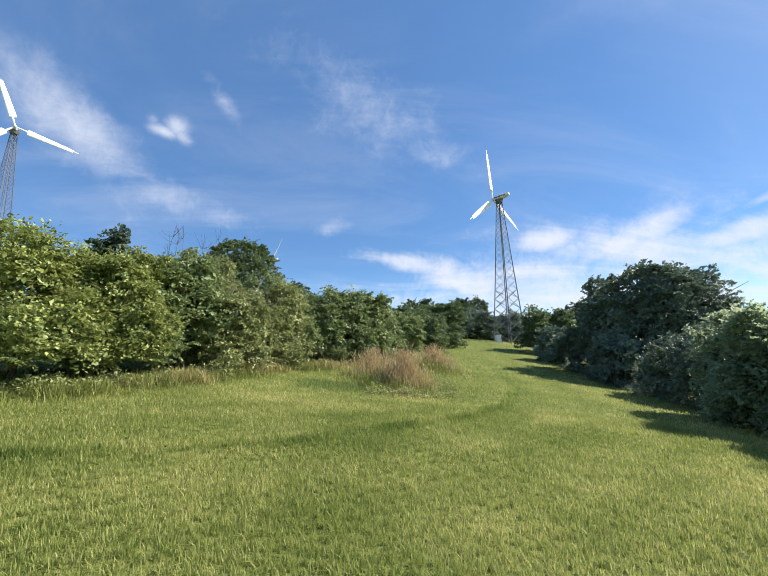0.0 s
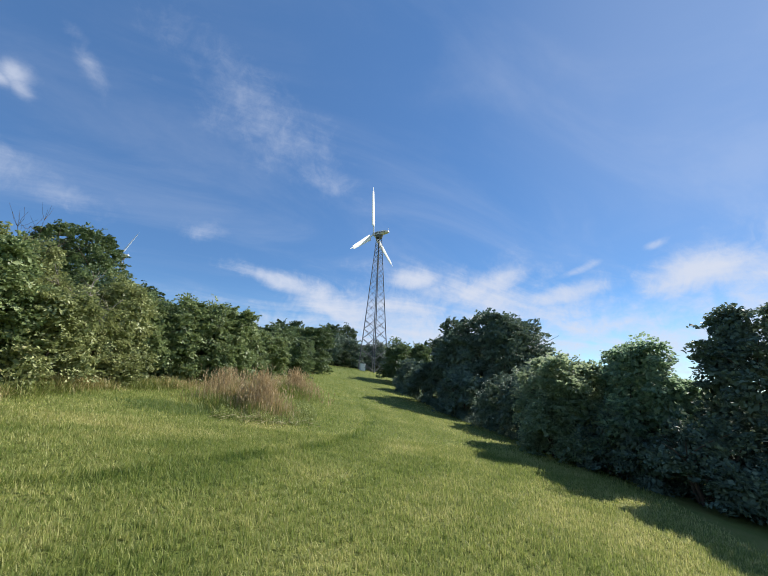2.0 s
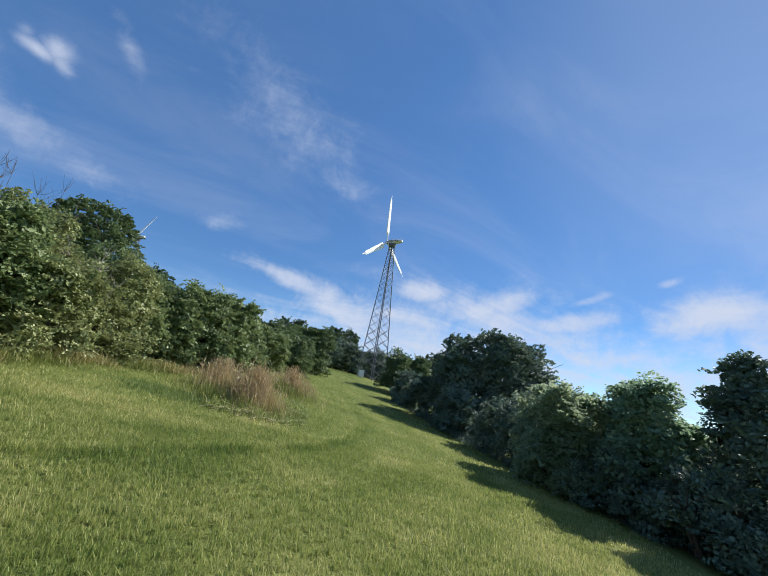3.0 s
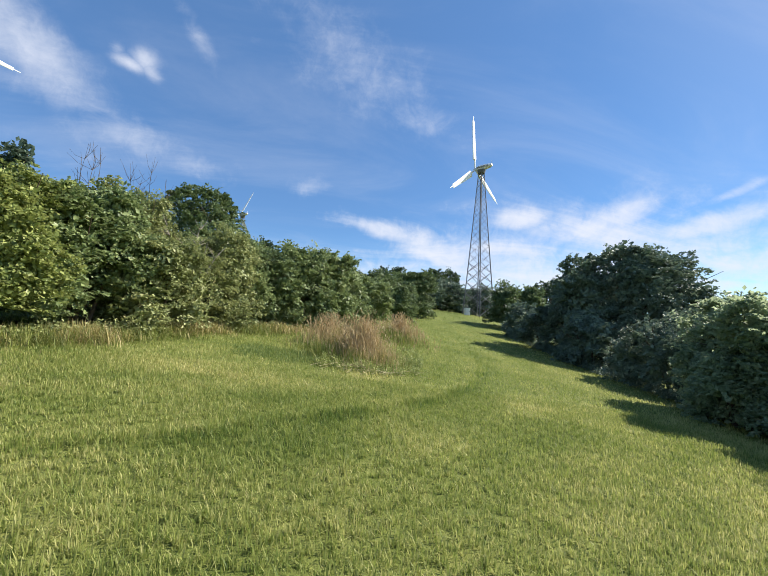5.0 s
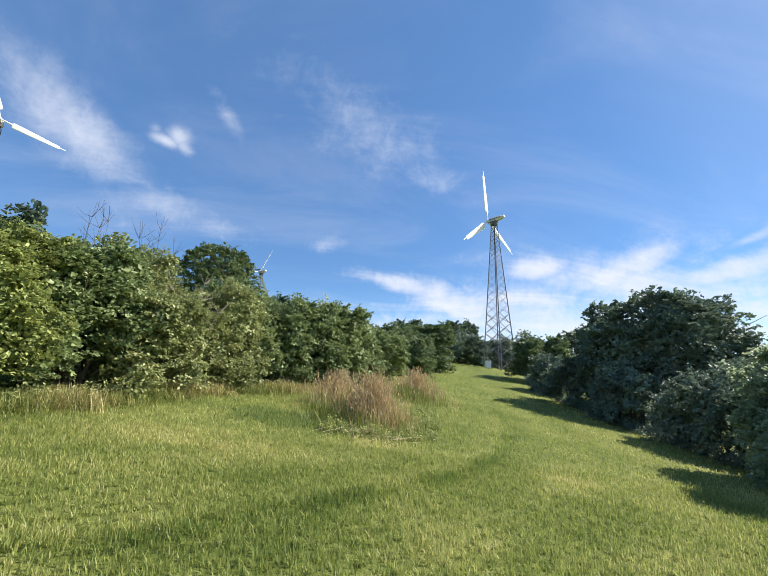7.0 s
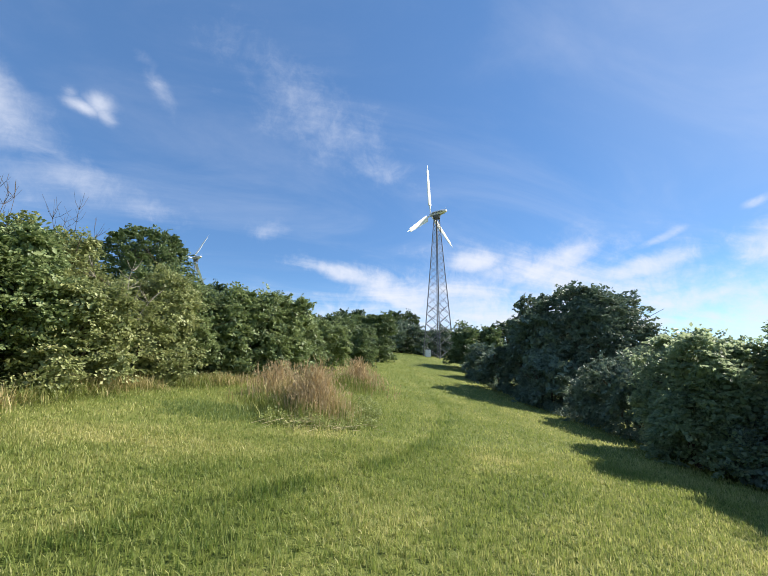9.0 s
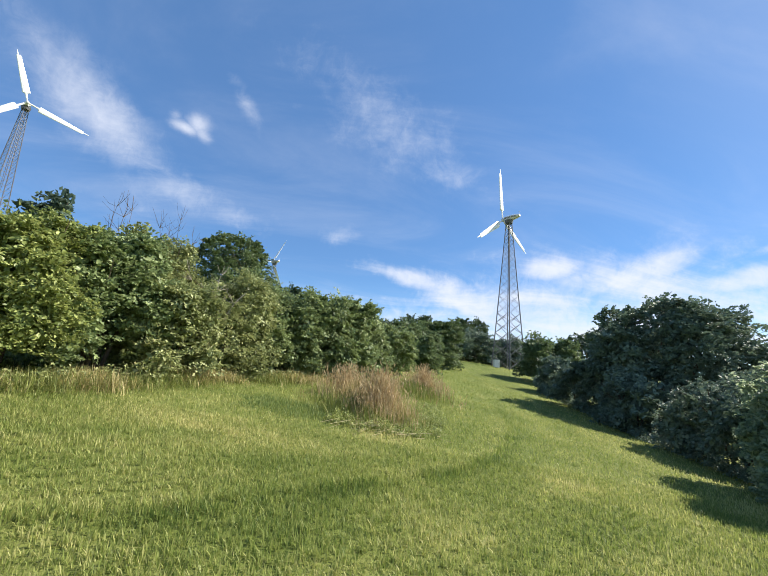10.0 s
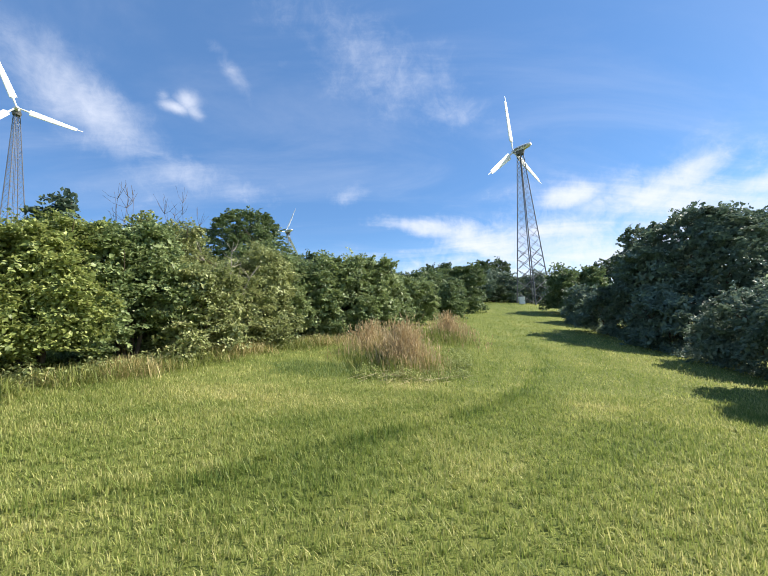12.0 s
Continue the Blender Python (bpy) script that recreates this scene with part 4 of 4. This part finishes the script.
def hedge_foot():
    rng = np.random.default_rng(8)
    line = np.array([(-6.2, 5.2), (-4.9, 6.6), (-4.2, 7.6), (-3.6, 8.7), (-3.1, 9.5), (-2.2, 11.5), (-1.0, 13.0), (0.3, 15.0)])
    for n, mat, high, label, shift in ((13000, MAT_GRASS_DRY, 0.29, "dry yellow unmown grass along the hedge", 0.0), (14000, MAT_GRASS_TALL, 0.26, "green unmown grass along the hedge", 2.0)):
        s = rng.uniform(0, len(line) - 1.001, n)
        s = s[np.sin(s * 4.2 + shift) + 0.6 * np.sin(s * 11.3) + rng.normal(0, 0.4, n) > (0.0 if mat is MAT_GRASS_DRY else -0.5)]
        if mat is MAT_GRASS_DRY:
            s = s[s + rng.normal(0, 0.25, len(s)) > 2.5]      # the dry stretch begins beyond the yellow-green shrubs
        n = len(s)
        i = s.astype(int)
        p = line[i] + (line[i + 1] - line[i]) * (s - i)[:, None]
        off = rng.normal(0.1, 0.3, n)
        grass_object("verge_grass", rng, p[:, 0] - off * 0.85, p[:, 1] + off * 0.5, high * rng.uniform(0.3, 1.3, n), np.full(n, 0.011), mat, label, "grass", 1.0)


hedge_foot()


def cut_straw():
    """Loose mown stalks lying before the tall clump."""
    rng = np.random.default_rng(9)
    n = 70
    x, y = rng.normal(1.5, 0.5, n), rng.normal(9.1, 0.25, n)
    a, half = rng.uniform(0, np.pi, n), rng.uniform(0.06, 0.28, n)
    z = ground_z(x, y) + rng.uniform(0.05, 0.11, n)
    d = np.stack([np.cos(a) * half, np.sin(a) * half, rng.normal(0, 0.03, n)], -1)
    w = np.stack([-np.sin(a), np.cos(a), np.zeros(n)], -1) * 0.0035
    c, lift = np.stack([x, y, z], -1), np.array([0, 0, 0.006])
    v = np.stack([c - d - w, c - d + w, c - d + lift, c + d - w, c + d + w, c + d + lift], 1).reshape(-1, 3)
    b = np.arange(n)[:, None] * 6
    f = np.concatenate([b + [0, 3, 5], b + [0, 5, 2], b + [2, 5, 4], b + [2, 4, 1], b + [0, 1, 4], b + [0, 4, 3]], 1).reshape(-1, 3)
    tagged(new("cut_straw", mesh_of("cut_straw", v, f, MAT_STRAW)), "pale loose cut straw lying on the meadow", "straw", kind="stuff")


cut_straw()
undergrowth("undergrowth", [(0.6, 9.5), (1.4, 9.3), (2.4, 9.7), (3.0, 11.2), (3.4, 13.5)], 9000, 0.35, 0.2, 0.045, MAT_LEAF_YELLOW, "low green weeds round the tall grass clump", 63)
